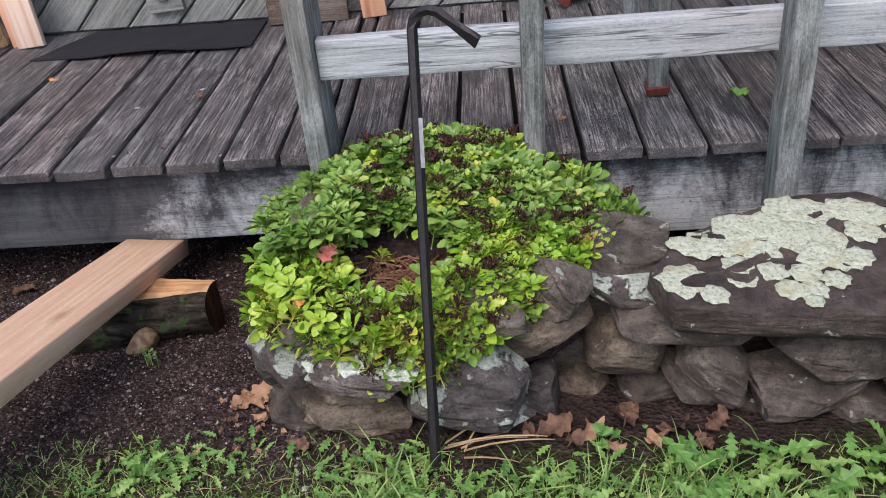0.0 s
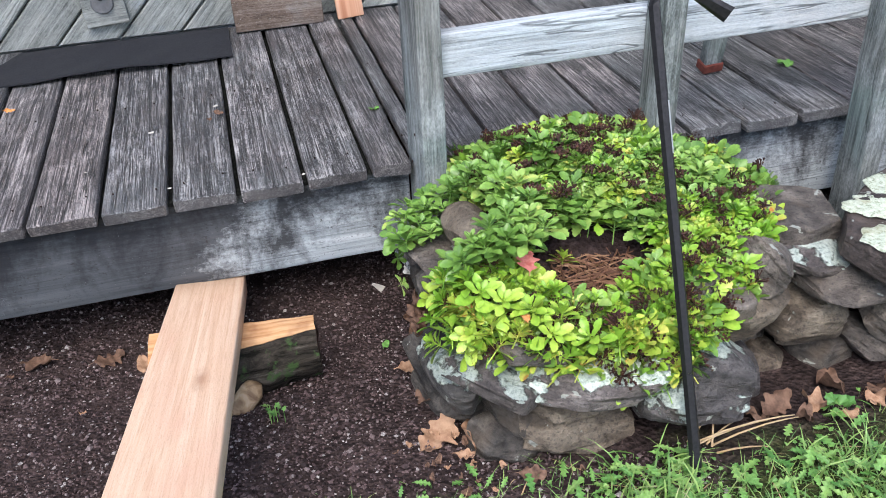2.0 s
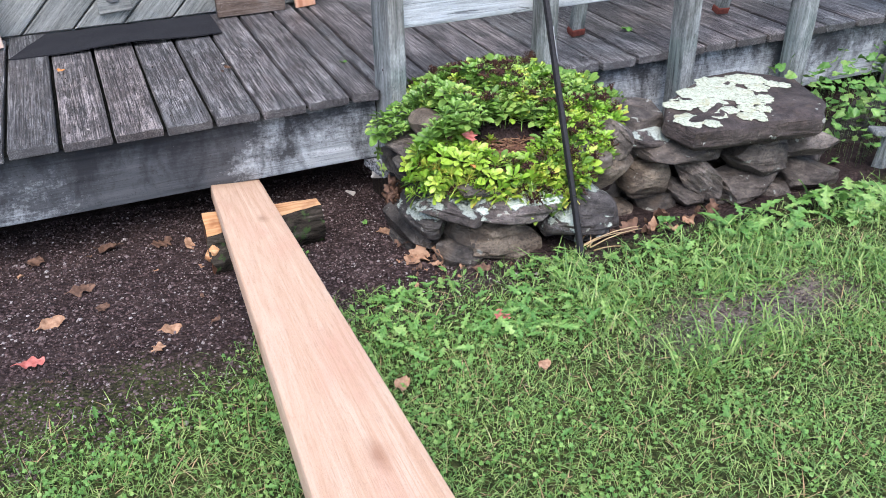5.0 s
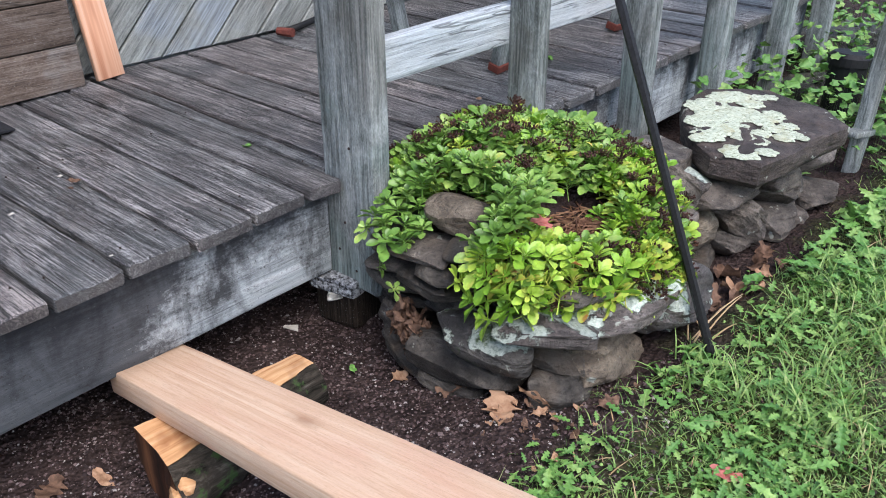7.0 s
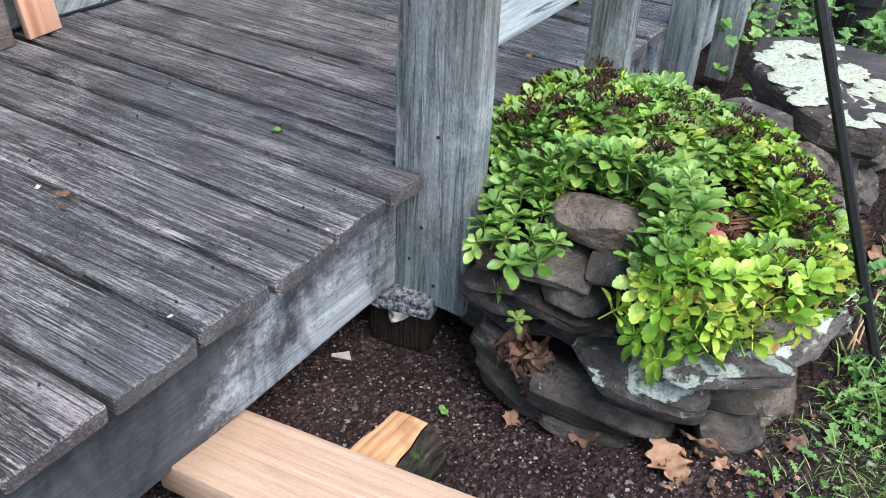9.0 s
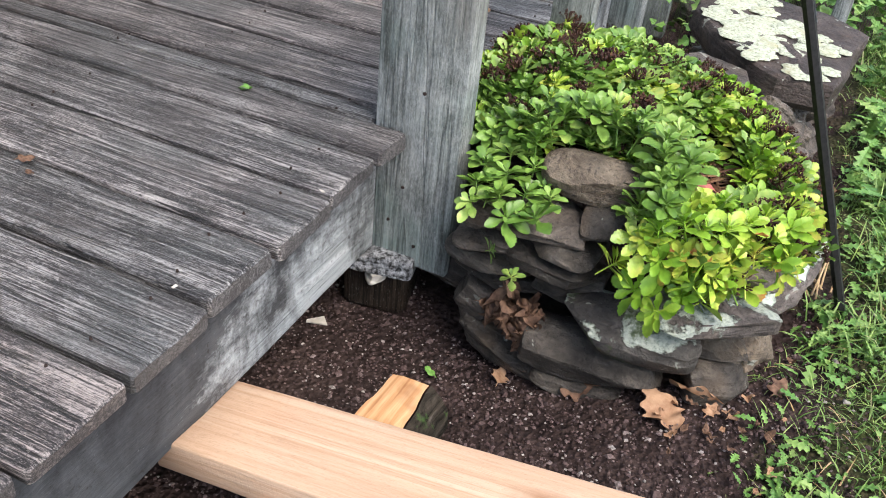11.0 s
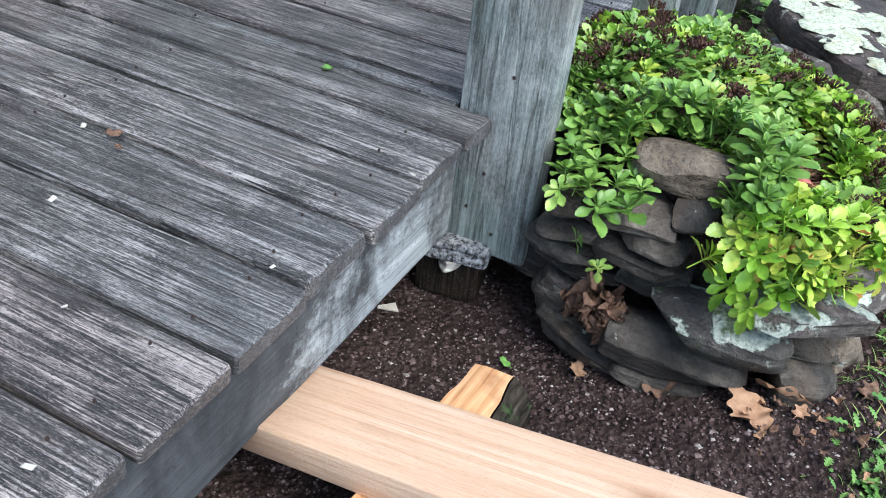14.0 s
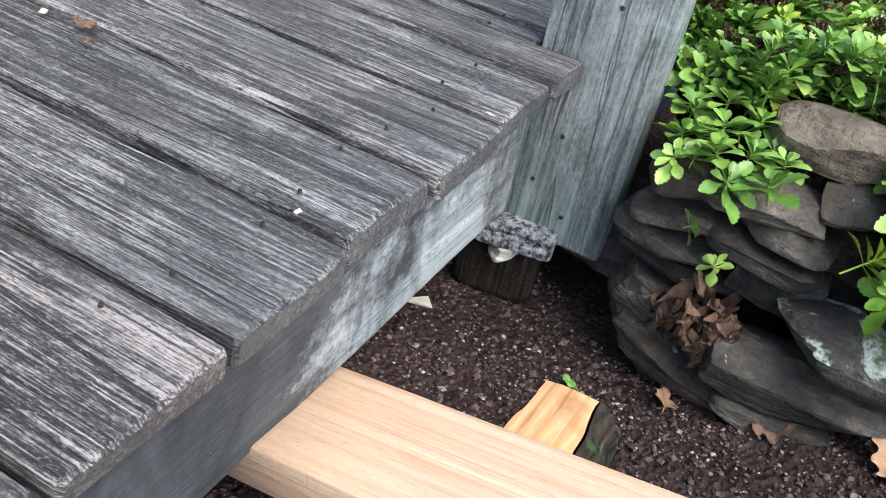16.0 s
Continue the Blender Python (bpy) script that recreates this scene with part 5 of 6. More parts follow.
def twigs(n, cx, cy, rx, ry, z, seed, length=0.09):
    """Loose dead stems lying in a patch."""
    rnd = random.Random(seed)
    vs, fs = [], []
    for _ in range(n):
        q, r = rnd.uniform(0, 6.283), math.sqrt(rnd.random())
        p = Vector((cx + rx * r * math.cos(q), cy + ry * r * math.sin(q), z + rnd.uniform(0, 0.025)))
        a = rnd.gauss(0.15, 1.1)
        d = Vector((math.cos(a), math.sin(a), rnd.uniform(-0.15, 0.2))).normalized()
        l, w = rnd.uniform(0.4, 1.0) * length, rnd.uniform(0.0009, 0.0020)
        side = d.cross(Vector((0, 0, 1))).normalized() * w
        up = Vector((0, 0, w))
        bend = Vector((rnd.uniform(-1, 1), rnd.uniform(-1, 1), rnd.uniform(-0.3, 0.6))) * 0.1 * l
        base = len(vs)
        for f, b in ((-0.5, 0), (0, 1), (0.5, 0)):
            c = p + d * l * f + bend * b
            vs += [c + side, c + up * 1.6, c - side]
        for j in (0, 3):
            fs += [(base + j, base + j + 1, base + j + 4, base + j + 3), (base + j + 1, base + j + 2, base + j + 5, base + j + 4)]
    return mesh("dry_stems", vs, fs)


tagged(part("dry_stems", twigs(420, 0.212, -0.452, 0.160, 0.095, 0.374, 5, 0.085), dry_stem), "tangle of dead reddish-brown stems in a bare patch", "dry stems", kind="stuff")

# ---- fallen leaves ----
def oak_leaf(name, size, seed, lobes=4, curl=0.25):
    """A lobed leaf, dished and twisted, uneven on its two sides, with a stalk."""
    rnd = random.Random(seed)
    verts, faces = [], []
    n = 26
    ph = (2.6 + rnd.uniform(-0.9, 0.9), 2.6 + rnd.uniform(-0.9, 0.9))
    fr = (lobes * rnd.uniform(0.75, 1.0), lobes * rnd.uniform(0.75, 1.0))
    depth = rnd.uniform(0.22, 0.36) if lobes else 0.05
    bend = rnd.uniform(-0.12, 0.12)
    for i in range(n + 1):
        f = i / n
        env = math.sin(math.pi * min(1, f * 0.95 + 0.02)) ** (0.8 if lobes else 0.65)
        for s in (-1, -0.5, 0, 0.5, 1):
            k = 0 if s < 0 else 1
            wave = math.cos(f * fr[k] * 2 * math.pi + ph[k])
            w = size * 0.31 * env * (1 + depth * (abs(wave) ** 0.6) * (1 if wave > 0 else -1)) + 0.001
            w *= 1 + 0.25 * noise.noise(Vector((f * 5, k * 9.0, seed * 3.7)))
            x, y = (f - 0.5) * size + 0.10 * abs(s) * w, s * w + bend * size * math.sin(f * 3.1)
            roll = noise.noise(Vector((f * 2.6, s * 0.9, seed * 1.9)))
            z = curl * size * (0.35 * (2 * f - 1) ** 2 + 0.75 * abs(s) * env * roll + 0.25 * roll)
            verts.append((x, y, z + 0.04 * size * noise.noise(Vector((f * 8, s * 2.5, seed * 2.0)))))
    for i in range(n):
        for k in range(4):
            a = i * 5 + k
            faces.append((a, a + 5, a + 6, a + 1))
    base = len(verts)
    verts += [(-0.72 * size, 0.0008, 0.004), (-0.72 * size, -0.0008, 0.004)]
    faces.append((1, 3, base, base + 1))
    return mesh(name, verts, faces)


LEAVES = {}


def fallen(x, y, size, turn, mat, label, lobes=4, z=None, tilt=(0, 0), seed=1, curl=0.28):
    key = (seed % 4, lobes, mat.name, curl)
    if key not in LEAVES:
        LEAVES[key] = oak_leaf("fallen_leaf", 0.1, seed % 4 + 3 * lobes, lobes, curl)
        LEAVES[key].materials.append(mat)
        LEAVES[key].polygons.foreach_set("use_smooth", [True] * len(LEAVES[key].polygons))
    h = ground_height(x, y) + 0.012 if z is None else z
    ob = part("fallen_leaf", LEAVES[key], mat, m=pose(x, y, h, tilt[0], tilt[1], turn) @ Matrix.Scale(size / 0.1, 4))
    return tagged(ob, label, "leaf", "fallen leaves")


TAN, BROWN = "dry tan oak leaf on the dark soil", "curled brown dead leaf lying on the ground"
fallen(-0.100, -0.526, 0.095, 40, leaf_tan, TAN, 4, None, (10, -8), 1)
fallen(-0.040, -0.562, 0.080, 75, leaf_tan, TAN, 0, None, (50, 10), 2)
fallen(-0.094, -0.256, 0.050, 10, leaf_tan, "crumpled pale tan leaf on the dark soil", 3, None, (20, 10), 3)
fallen(-0.086, -0.389, 0.055, 120, leaf_brown, BROWN, 3, None, (-15, 10), 4)
fallen(0.010, -0.600, 0.050, 20, leaf_tan, TAN, 0, None, (15, -20), 5)
fallen(0.030, -0.690, 0.048, -20, leaf_brown, BROWN, 3, None, (20, 0), 6)
fallen(-0.065, -0.600, 0.035, -20, leaf_tan, TAN, 3, None, (8, 0), 2)
fallen(-0.044, -0.955, 0.062, 80, leaf_red, "pinkish red maple leaf on the grass", 3, 0.215, (6, 6), 3, 0.12)
fallen(-0.045, -1.166, 0.04, 30, leaf_tan, "small tan leaf on the grass", 0, 0.222, (8, 8), 1)
fallen(-1.057, -0.399, 0.065, 20, leaf_tan, TAN, 0, None, (18, 0), 2)
fallen(-0.93, -0.385, 0.050, 60, leaf_brown, BROWN, 3, None, (8, 12), 1)
fallen(-0.98, -0.20, 0.07, 10, leaf_brown, BROWN, 3, None, (10, 0), 0)
fallen(-0.74, 0.03, 0.07, 30, leaf_brown, BROWN, 4, None, (20, 5), 3)
fallen(-0.90, 0.06, 0.08, 160, leaf_brown, BROWN, 4, None, (12, 10), 2)
fallen(-1.10, 0.04, 0.07, 70, leaf_brown, BROWN, 3, None, (12, 10), 1)
fallen(-0.66, -0.03, 0.05, 100, leaf_tan, TAN, 0, None, (12, -20), 1)
fallen(-0.78, -0.62, 0.05, 10, leaf_tan, TAN, 0, None, (20, 10), 0)
fallen(-0.82, -0.70, 0.045, 70, leaf_tan, TAN, 3, None, (5, 10), 2)
fallen(-1.10, -0.62, 0.06, 10, leaf_red, "reddish dead leaf on the dark soil", 3, None, (5, 10), 2)
fallen(-0.353, -1.09, 0.05, 40, leaf_tan, TAN, 0, 0.215, (15, 10), 1)
fallen(-0.121, -0.139, 0.026, 60, leaf_fresh, "small fresh green leaf on the dark soil", 0, None, (6, 0), 1)
for k, (x, y, s, a) in enumerate(((0.52, -0.66, 0.10, 20), (0.60, -0.68, 0.09, 140), (0.66, -0.64, 0.11, 70), (0.74, -0.67, 0.09, 10), (0.70, -0.71, 0.07, 200), (0.47, -0.68, 0.07, 100), (0.82, -0.66, 0.08, 40), (0.62, -0.73, 0.06, 0), (0.55, -0.71, 0.07, 60), (0.78, -0.72, 0.06, 120))):
    fallen(x, y, s * 0.72, a, (leaf_brown, leaf_tan, leaf_brown)[k % 3], "dry brown leaf drifted against a stone wall", (4, 3, 0)[k % 3], None, (15 - 7 * (k % 4), 20 * (k % 3) - 20), k, 0.6)
for k in range(52):
    rnd = random.Random(300 + k)
    fallen(-0.058 + rnd.gauss(0, 0.008), -0.258 + rnd.gauss(0, 0.024), rnd.uniform(0.024, 0.046), rnd.uniform(0, 360), leaf_brown, "crumpled brown leaf caught between planter stones", 0, 0.203 + rnd.gauss(0, 0.019), (rnd.uniform(-60, 60), rnd.uniform(-70, 20)), k, 1.2)
for k in range(34):
    rnd = random.Random(700 + k)
    x, y = rnd.gauss(-0.06, 0.10), rnd.gauss(-0.60, 0.06)
    if ((x - 0.13) / 0.16) ** 2 + ((y + 0.58) / 0.12) ** 2 > 1.0:
        fallen(x, y, rnd.uniform(0.010, 0.024), rnd.uniform(0, 360), (leaf_tan, leaf_brown)[k % 2], "small torn scrap of dead leaf on the soil", 0, None, (rnd.uniform(-25, 25), rnd.uniform(-25, 25)), k, 0.6)
for k in range(16):
    rnd = random.Random(760 + k)
    fallen(rnd.uniform(-1.45, -0.65), rnd.uniform(-0.75, 0.05), rnd.uniform(0.014, 0.040), rnd.uniform(0, 360), (leaf_brown, leaf_tan, leaf_brown)[k % 3], "small curled dead leaf on the gravelly soil", (0, 3)[k % 2], None, (rnd.uniform(-25, 25), rnd.uniform(-25, 25)), k, 0.6)
fallen(0.101, -0.470, 0.052, 70, leaf_red, "pinkish red autumn leaf lying on the plants", 3, 0.462, (8, -10), 1, 0.12)
fallen(0.105, -0.43, 0.035, 160, leaf_yellow, "small yellow leaf lying among dead stems", 0, 0.425, (10, 15), 2)
fallen(0.055, -0.58, 0.03, 60, leaf_orange, "small orange leaf among the stonecrop", 0, 0.428, (20, 15), 2)
fallen(0.215, -0.075, 0.038, 30, leaf_orange, "orange dead leaf on the stonecrop", 3, 0.497, (12, 10), 3)
fallen(0.60, 0.10, 0.024, 10, leaf_tan, "small orange leaf on the deck boards", 0, 0.458, (5, 5), 2)
fallen(1.05, 0.19, 0.06, 30, leaf_fresh, "dull green leaf on the deck boards", 0, 0.458, (5, 12), 1)
fallen(-0.424, 0.379, 0.018, 60, leaf_brown, "tiny curled leaf on the deck boards", 0, 0.456, (10, 12), 1)
fallen(-0.40, 0.41, 0.025, -20, leaf_brown, "tiny curled leaf on the deck boards", 0, 0.456, (10, 12), 2)
fallen(-1.25, 0.70, 0.026, 10, leaf_orange, "small orange leaf on the deck boards", 0, 0.456, (5, 8), 3)
fallen(-0.92, 0.62, 0.026, 0, leaf_orange, "small orange leaf on the deck boards", 0, 0.456, (5, 8), 2)
fallen(-0.027, 0.300, 0.030, 20, leaf_fresh, "wisp of green leaf on the deck boards", 4, 0.455, (0, 12), 2)
bm = bmesh.new()
tri = [bm.verts.new(v) for v in ((-0.026, -0.006, 0.004), (0.026, -0.016, 0.0), (0.020, 0.012, 0.002), (-0.024, 0.0, 0.006))]
top = bmesh.ops.extrude_face_region(bm, geom=[bm.faces.new(tri)])["geom"]
bmesh.ops.translate(bm, verts=[v for v in top if isinstance(v, bmesh.types.BMVert)], vec=(0, 0, 0.004))
tagged(part("wood_chip", bm, paper_white, m=pose(-0.087, 0.115, ground_height(-0.087, 0.115) + 0.004, 6, 0, -55) @ Matrix.Scale(0.75, 4)), "pale triangular chip lying on the gravel", "wood chip")


for k, (x, y, s, a) in enumerate(((-0.563, 0.355, 0.5, 20), (-0.238, 0.015, 0.35, 70), (-0.869, 0.054, 0.45, 110), (-0.406, 0.463, 0.5, 40), (-0.520, 0.050, 0.3, 0), (-0.700, 0.190, 0.28, 160))):
    bm = bmesh.new()
    quad = [bm.verts.new(v) for v in ((-0.014, -0.005, 0.001), (0.012, -0.008, 0.0), (0.015, 0.005, 0.002), (-0.010, 0.008, 0.0))]
    up = bmesh.ops.extrude_face_region(bm, geom=[bm.faces.new(quad)])["geom"]
    bmesh.ops.translate(bm, verts=[v for v in up if isinstance(v, bmesh.types.BMVert)], vec=(0, 0, 0.002))
    tagged(part("wood_chip", bm, paper_white, m=pose(x, y, TOP + 0.003, 4, 3, a) @ Matrix.Scale(s, 4)), "tiny pale chip lying on weathered deck boards", "wood chip", "chips on the deck")


def straws():
    """Bent dry stalks at the foot of the bar."""
    rnd = random.Random(3)
    for k in range(7):
        a, l = rnd.uniform(-0.3, 1.3), rnd.uniform(0.10, 0.20)
        p = Vector((0.31 + rnd.uniform(-0.03, 0.05), -0.745 + rnd.uniform(-0.02, 0.05), 0.185))
        d = Vector((math.cos(a), math.sin(a) * 0.5, rnd.uniform(0.1, 0.5)))
        pts = [p + d * l * f + Vector((0, 0, -0.25 * l * f * f)) for f in (0, 0.3, 0.6, 0.85, 1.0)]
        tagged(part("dry_stalk", tube("dry_stalk", pts, [0.0022, 0.002, 0.0017, 0.0014, 0.001], 5), straw, smooth=True), "bent dry straw-coloured stalk at the wall foot", "dry stalk", "dry stalks")


straws()

# ---- gravel, grass and weeds ----
def scatter_mesh(name, base_v, base_f, places, scales, turns, squash=None):
    """Many small copies of one shape joined into a single mesh."""
    bv = np.array(base_v, float)
    n, k = len(places), len(bv)
    c, s = np.cos(turns), np.sin(turns)
    v = bv[None] * scales[:, None, None]
    if squash is not None:
        v = v * squash[:, None, :]
    x = v[..., 0] * c[:, None] - v[..., 1] * s[:, None]
    y = v[..., 0] * s[:, None] + v[..., 1] * c[:, None]
    v = np.stack([x, y, v[..., 2]], -1) + places[:, None]
    faces = [tuple(int(i) + j * k for i in f) for j in range(n) for f in base_f]
    return mesh(name, v.reshape(-1, 3), faces)


rng = np.random.default_rng(5)


def in_stones(x, y):
    """Inside the planter's or the wall's footprint."""
    return ((x - 0.24) / 0.30) ** 2 + ((y + 0.34) / 0.355) ** 2 < 1 or (0.42 < x < 1.28 and -0.66 < y < -0.15)


def lawn_edge(x):
    side = min(1.0, max(0.0, (-0.45 - x) / 0.4))
    return -0.665 - 0.20 * side + 0.07 * noise.noise(Vector((x * 3.5, 0.4, 0))) + 0.03 * noise.noise(Vector((x * 11, 2.4, 0))) - (0.06 if x > 0.3 else 0.0)


GEM = [(1, 0.1, 0), (0.1, 0.85, 0.15), (-0.9, 0.2, -0.1), (-0.1, -0.8, 0.1), (0.35, 0.1, 0.62), (-0.4, -0.1, 0.55), (0.0, 0.0, -0.6)]
GEM_F = [(0, 1, 4), (1, 5, 4), (1, 2, 5), (2, 3, 5), (3, 4, 5), (3, 0, 4), (1, 0, 6), (2, 1, 6), (3, 2, 6), (0, 3, 6)]
spots = []
while len(spots) < 52000:
    x, y = rng.uniform(-1.75, 0.35), rng.uniform(-1.05, 0.32)
    if in_stones(x, y) or y < lawn_edge(x) - 0.30 * rng.random():
        continue
    spots.append((x, y, ground_height(x, y) + 0.001))
for _ in range(1500):
    x, y = rng.normal(0.55, 0.24), rng.normal(-1.17, 0.08)
    spots.append((x, y, ground_height(x, y) + 0.002))
spots = np.array(spots)
sizes = np.clip(rng.lognormal(-5.88, 0.42, len(spots)), 0.0016, 0.010)
part_g = part("gravel", scatter_mesh("gravel", GEM, GEM_F, spots, sizes, rng.uniform(0, 6.28, len(spots)), rng.uniform(0.6, 1.2, (len(spots), 3))), gravel_stone)
tagged(part_g, "loose dark gravel and grit on the soil", "gravel", kind="stuff")


def blades(name, pts, heights, lean, width, mat, label, category):
    """Grass blades: two bent segments each, joined."""
    n = len(pts)
    a = rng.uniform(0, 6.283, n)
    side = np.stack([np.cos(a), np.sin(a), np.zeros(n)], -1) * (width * rng.uniform(0.6, 1.3, n))[:, None]
    b = a + 1.57 + rng.normal(0, 0.5, n)
    go = np.stack([np.cos(b), np.sin(b), np.zeros(n)], -1) * (heights * lean * rng.uniform(0.3, 1.5, n))[:, None]
    up = np.zeros((n, 3))
    up[:, 2] = heights
    p = np.array(pts)
    v = np.stack([p - side, p + side, p + 0.55 * up + 0.35 * go - 0.8 * side, p + 0.55 * up + 0.35 * go + 0.8 * side, p + 0.88 * up + go * 0.8 - side * 0.4, p + 0.88 * up + go * 0.8 + side * 0.4, p + 0.95 * up + 1.15 * go], 1)
    faces = []
    for j in range(n):
        k = 7 * j
        faces += [(k, k + 1, k + 3, k + 2), (k + 2, k + 3, k + 5, k + 4), (k + 4, k + 5, k + 6)]
    return tagged(part(name, mesh(name, v.reshape(-1, 3), faces), mat), label, category, kind="stuff")


def bare_patch(x, y):
    return math.exp(-(((x - 0.52) / 0.30) ** 2 + ((y + 1.17) / 0.09) ** 2))


def lawn_points(n, x0, x1, y0, patchy=0.0, fade=0.10):
    out = []
    while len(out) < n:
        x, y = rng.uniform(x0, x1), rng.uniform(y0, -0.60)
        if in_stones(x, y) or y > lawn_edge(x) + rng.normal(0, 0.025) or rng.random() < bare_patch(x, y) * 0.95:
            continue
        deep = (lawn_edge(x) - y) / (fade * 3.0 + 0.01)
        if deep < 1.0 and rng.random() > 0.10 + 0.9 * max(0.0, deep) ** 1.3 + 0.5 * max(0.0, noise.noise(Vector((x * 9, y * 9, 4.0)))):
            continue
        if patchy and noise.noise(Vector((x * 4.5, y * 4.5, 7.0))) < rng.uniform(-0.4, 0.4) * patchy:
            continue
        out.append((x, y, ground_height(x, y) - 0.002))
    return np.array(out)


pts = lawn_points(90000, -1.7, 2.0, -2.3, 0.0)
blades("lawn_grass", pts, rng.uniform(0.007, 0.022, len(pts)), 1.7, 0.0012, grass_green, "short uneven green lawn grass", "grass")
pts = lawn_points(3000, 0.15, 1.9, -1.35, 0.8)
blades("lawn_grass", pts, rng.uniform(0.03, 0.060, len(pts)), 1.2, 0.0022, grass_green, "long soft grass beside the stone wall", "grass")
pts = lawn_points(4500, -1.7, 2.0, -2.4)
blades("lawn_thatch", pts, rng.uniform(0.006, 0.02, len(pts)), 3.0, 0.0013, straw, "dry straw bits in the lawn", "dry grass")

LOBED = [(0.0, 0.0, 0.0)]
for i in range(15):
    q = -2.5 + 5.0 * i / 14
    r = 0.5 * (0.82 + 0.18 * math.cos(q * 6.3))
    LOBED.append((0.35 + r * math.cos(q), r * math.sin(q), 0.10 * math.sin(q * 2.2) + 0.10 * r))
LOBED_F = [(0, i, i + 1) for i in range(1, 15)]


def weeds(places, size, height, label, shape=LOBED, shape_f=LOBED_F):
    base_v = [Vector(v) for v in shape]
    vs, fs = [], []
    for x, y, z in places:
        s = rng.uniform(*size)
        h = rng.uniform(*height)
        m = pose(x, y, z + h, rng.normal(0, 22), rng.normal(0, 22), rng.uniform(0, 360)) @ Matrix.Scale(s, 4)
        b = len(vs)
        vs += [m @ v for v in base_v]
        fs += [tuple(i + b for i in f) for f in shape_f]
        t, c = Vector((x, y, z)), m @ base_v[0]
        b = len(vs)
        w = Vector((0.0008, 0.0004, 0))
        vs += [t - w, t + w, c + w, c - w]
        fs.append((b, b + 1, b + 2, b + 3))
    return tagged(part("weeds", mesh("weeds", vs, fs), weed_green), label, "weeds", kind="stuff")


weeds(lawn_points(24000, -1.7, 2.0, -2.3, 1.2, 0.09), (0.005, 0.013), (0.004, 0.022), "low round clover leaves growing through the lawn")
JAG = [(0.0, 0.0, 0.0)]
for i in range(1, 10):
    f = i / 9
    w = 0.30 * math.sin(math.pi * min(1.0, 0.12 + f * 0.9)) * (1.0 if i % 2 else 0.38)
    JAG += [(f * 1.25 - 0.05 * (i % 2), -w, 0.22 * f - 0.30 * f * f), (f * 1.25, 0.0, 0.18 * f - 0.30 * f * f - 0.03), (f * 1.25 - 0.05 * (i % 2), w, 0.22 * f - 0.30 * f * f)]
JAG_F = [(0, 1, 2), (0, 2, 3)]
for i in range(8):
    a = 1 + 3 * i
    JAG_F += [(a, a + 3, a + 4, a + 1), (a + 1, a + 4, a + 5, a + 2)]
weeds(lawn_points(400, -0.3, 1.7, -1.10, 0.9, 0.10), (0.022, 0.046), (0.006, 0.024), "jagged dandelion-like weeds along the wall foot", JAG, JAG_F)
weeds(lawn_points(600, -1.6, 1.8, -2.1, 0.9, 0.08), (0.016, 0.034), (0.006, 0.020), "jagged weed leaves scattered in the lawn", JAG, JAG_F)
weeds(lawn_points(420, -0.35, 1.5, -1.0, 0.9, 0.03), (0.020, 0.040), (0.008, 0.030), "leafy jagged weeds along the wall foot", JAG, JAG_F)
thick = [(rng.uniform(1.45, 3.6), rng.uniform(-1.0, 0.35), 0.10) for _ in range(2600)]
weeds([p for p in thick if not (p[1] > -0.1 and p[0] < 2.6)], (0.025, 0.055), (0.02, 0.28), "leafy green weeds beyond the wall")
wall_weeds = [(rng.uniform(0.72, 1.35), rng.uniform(-0.92, -0.76), 0.165) for _ in range(100)]
weeds(wall_weeds, (0.040, 0.075), (0.01, 0.06), "broad-leaved jagged weeds at the foot of the stone wall", JAG, JAG_F)
weeds([(x, y, ground_height(x, y)) for x, y in zip(rng.normal(-0.17, 0.09, 70), rng.normal(-0.715, 0.03, 70)) if not in_stones(x, y)], (0.014, 0.028), (0.004, 0.016), "small jagged weeds creeping over the soil", JAG, JAG_F)
seedling = [(-0.385 + rng.normal(0, 0.012), -0.344 + rng.normal(0, 0.012), ground_height(-0.385, -0.344)) for _ in range(9)]
weeds(seedling, (0.012, 0.02), (0.02, 0.045), "small weed seedling beside the log")
weeds([(0.60 + rng.normal(0, 0.008), -0.72 + rng.normal(0, 0.008), 0.16) for _ in range(7)], (0.025, 0.035), (0.03, 0.05), "small bright weed among dead leaves")

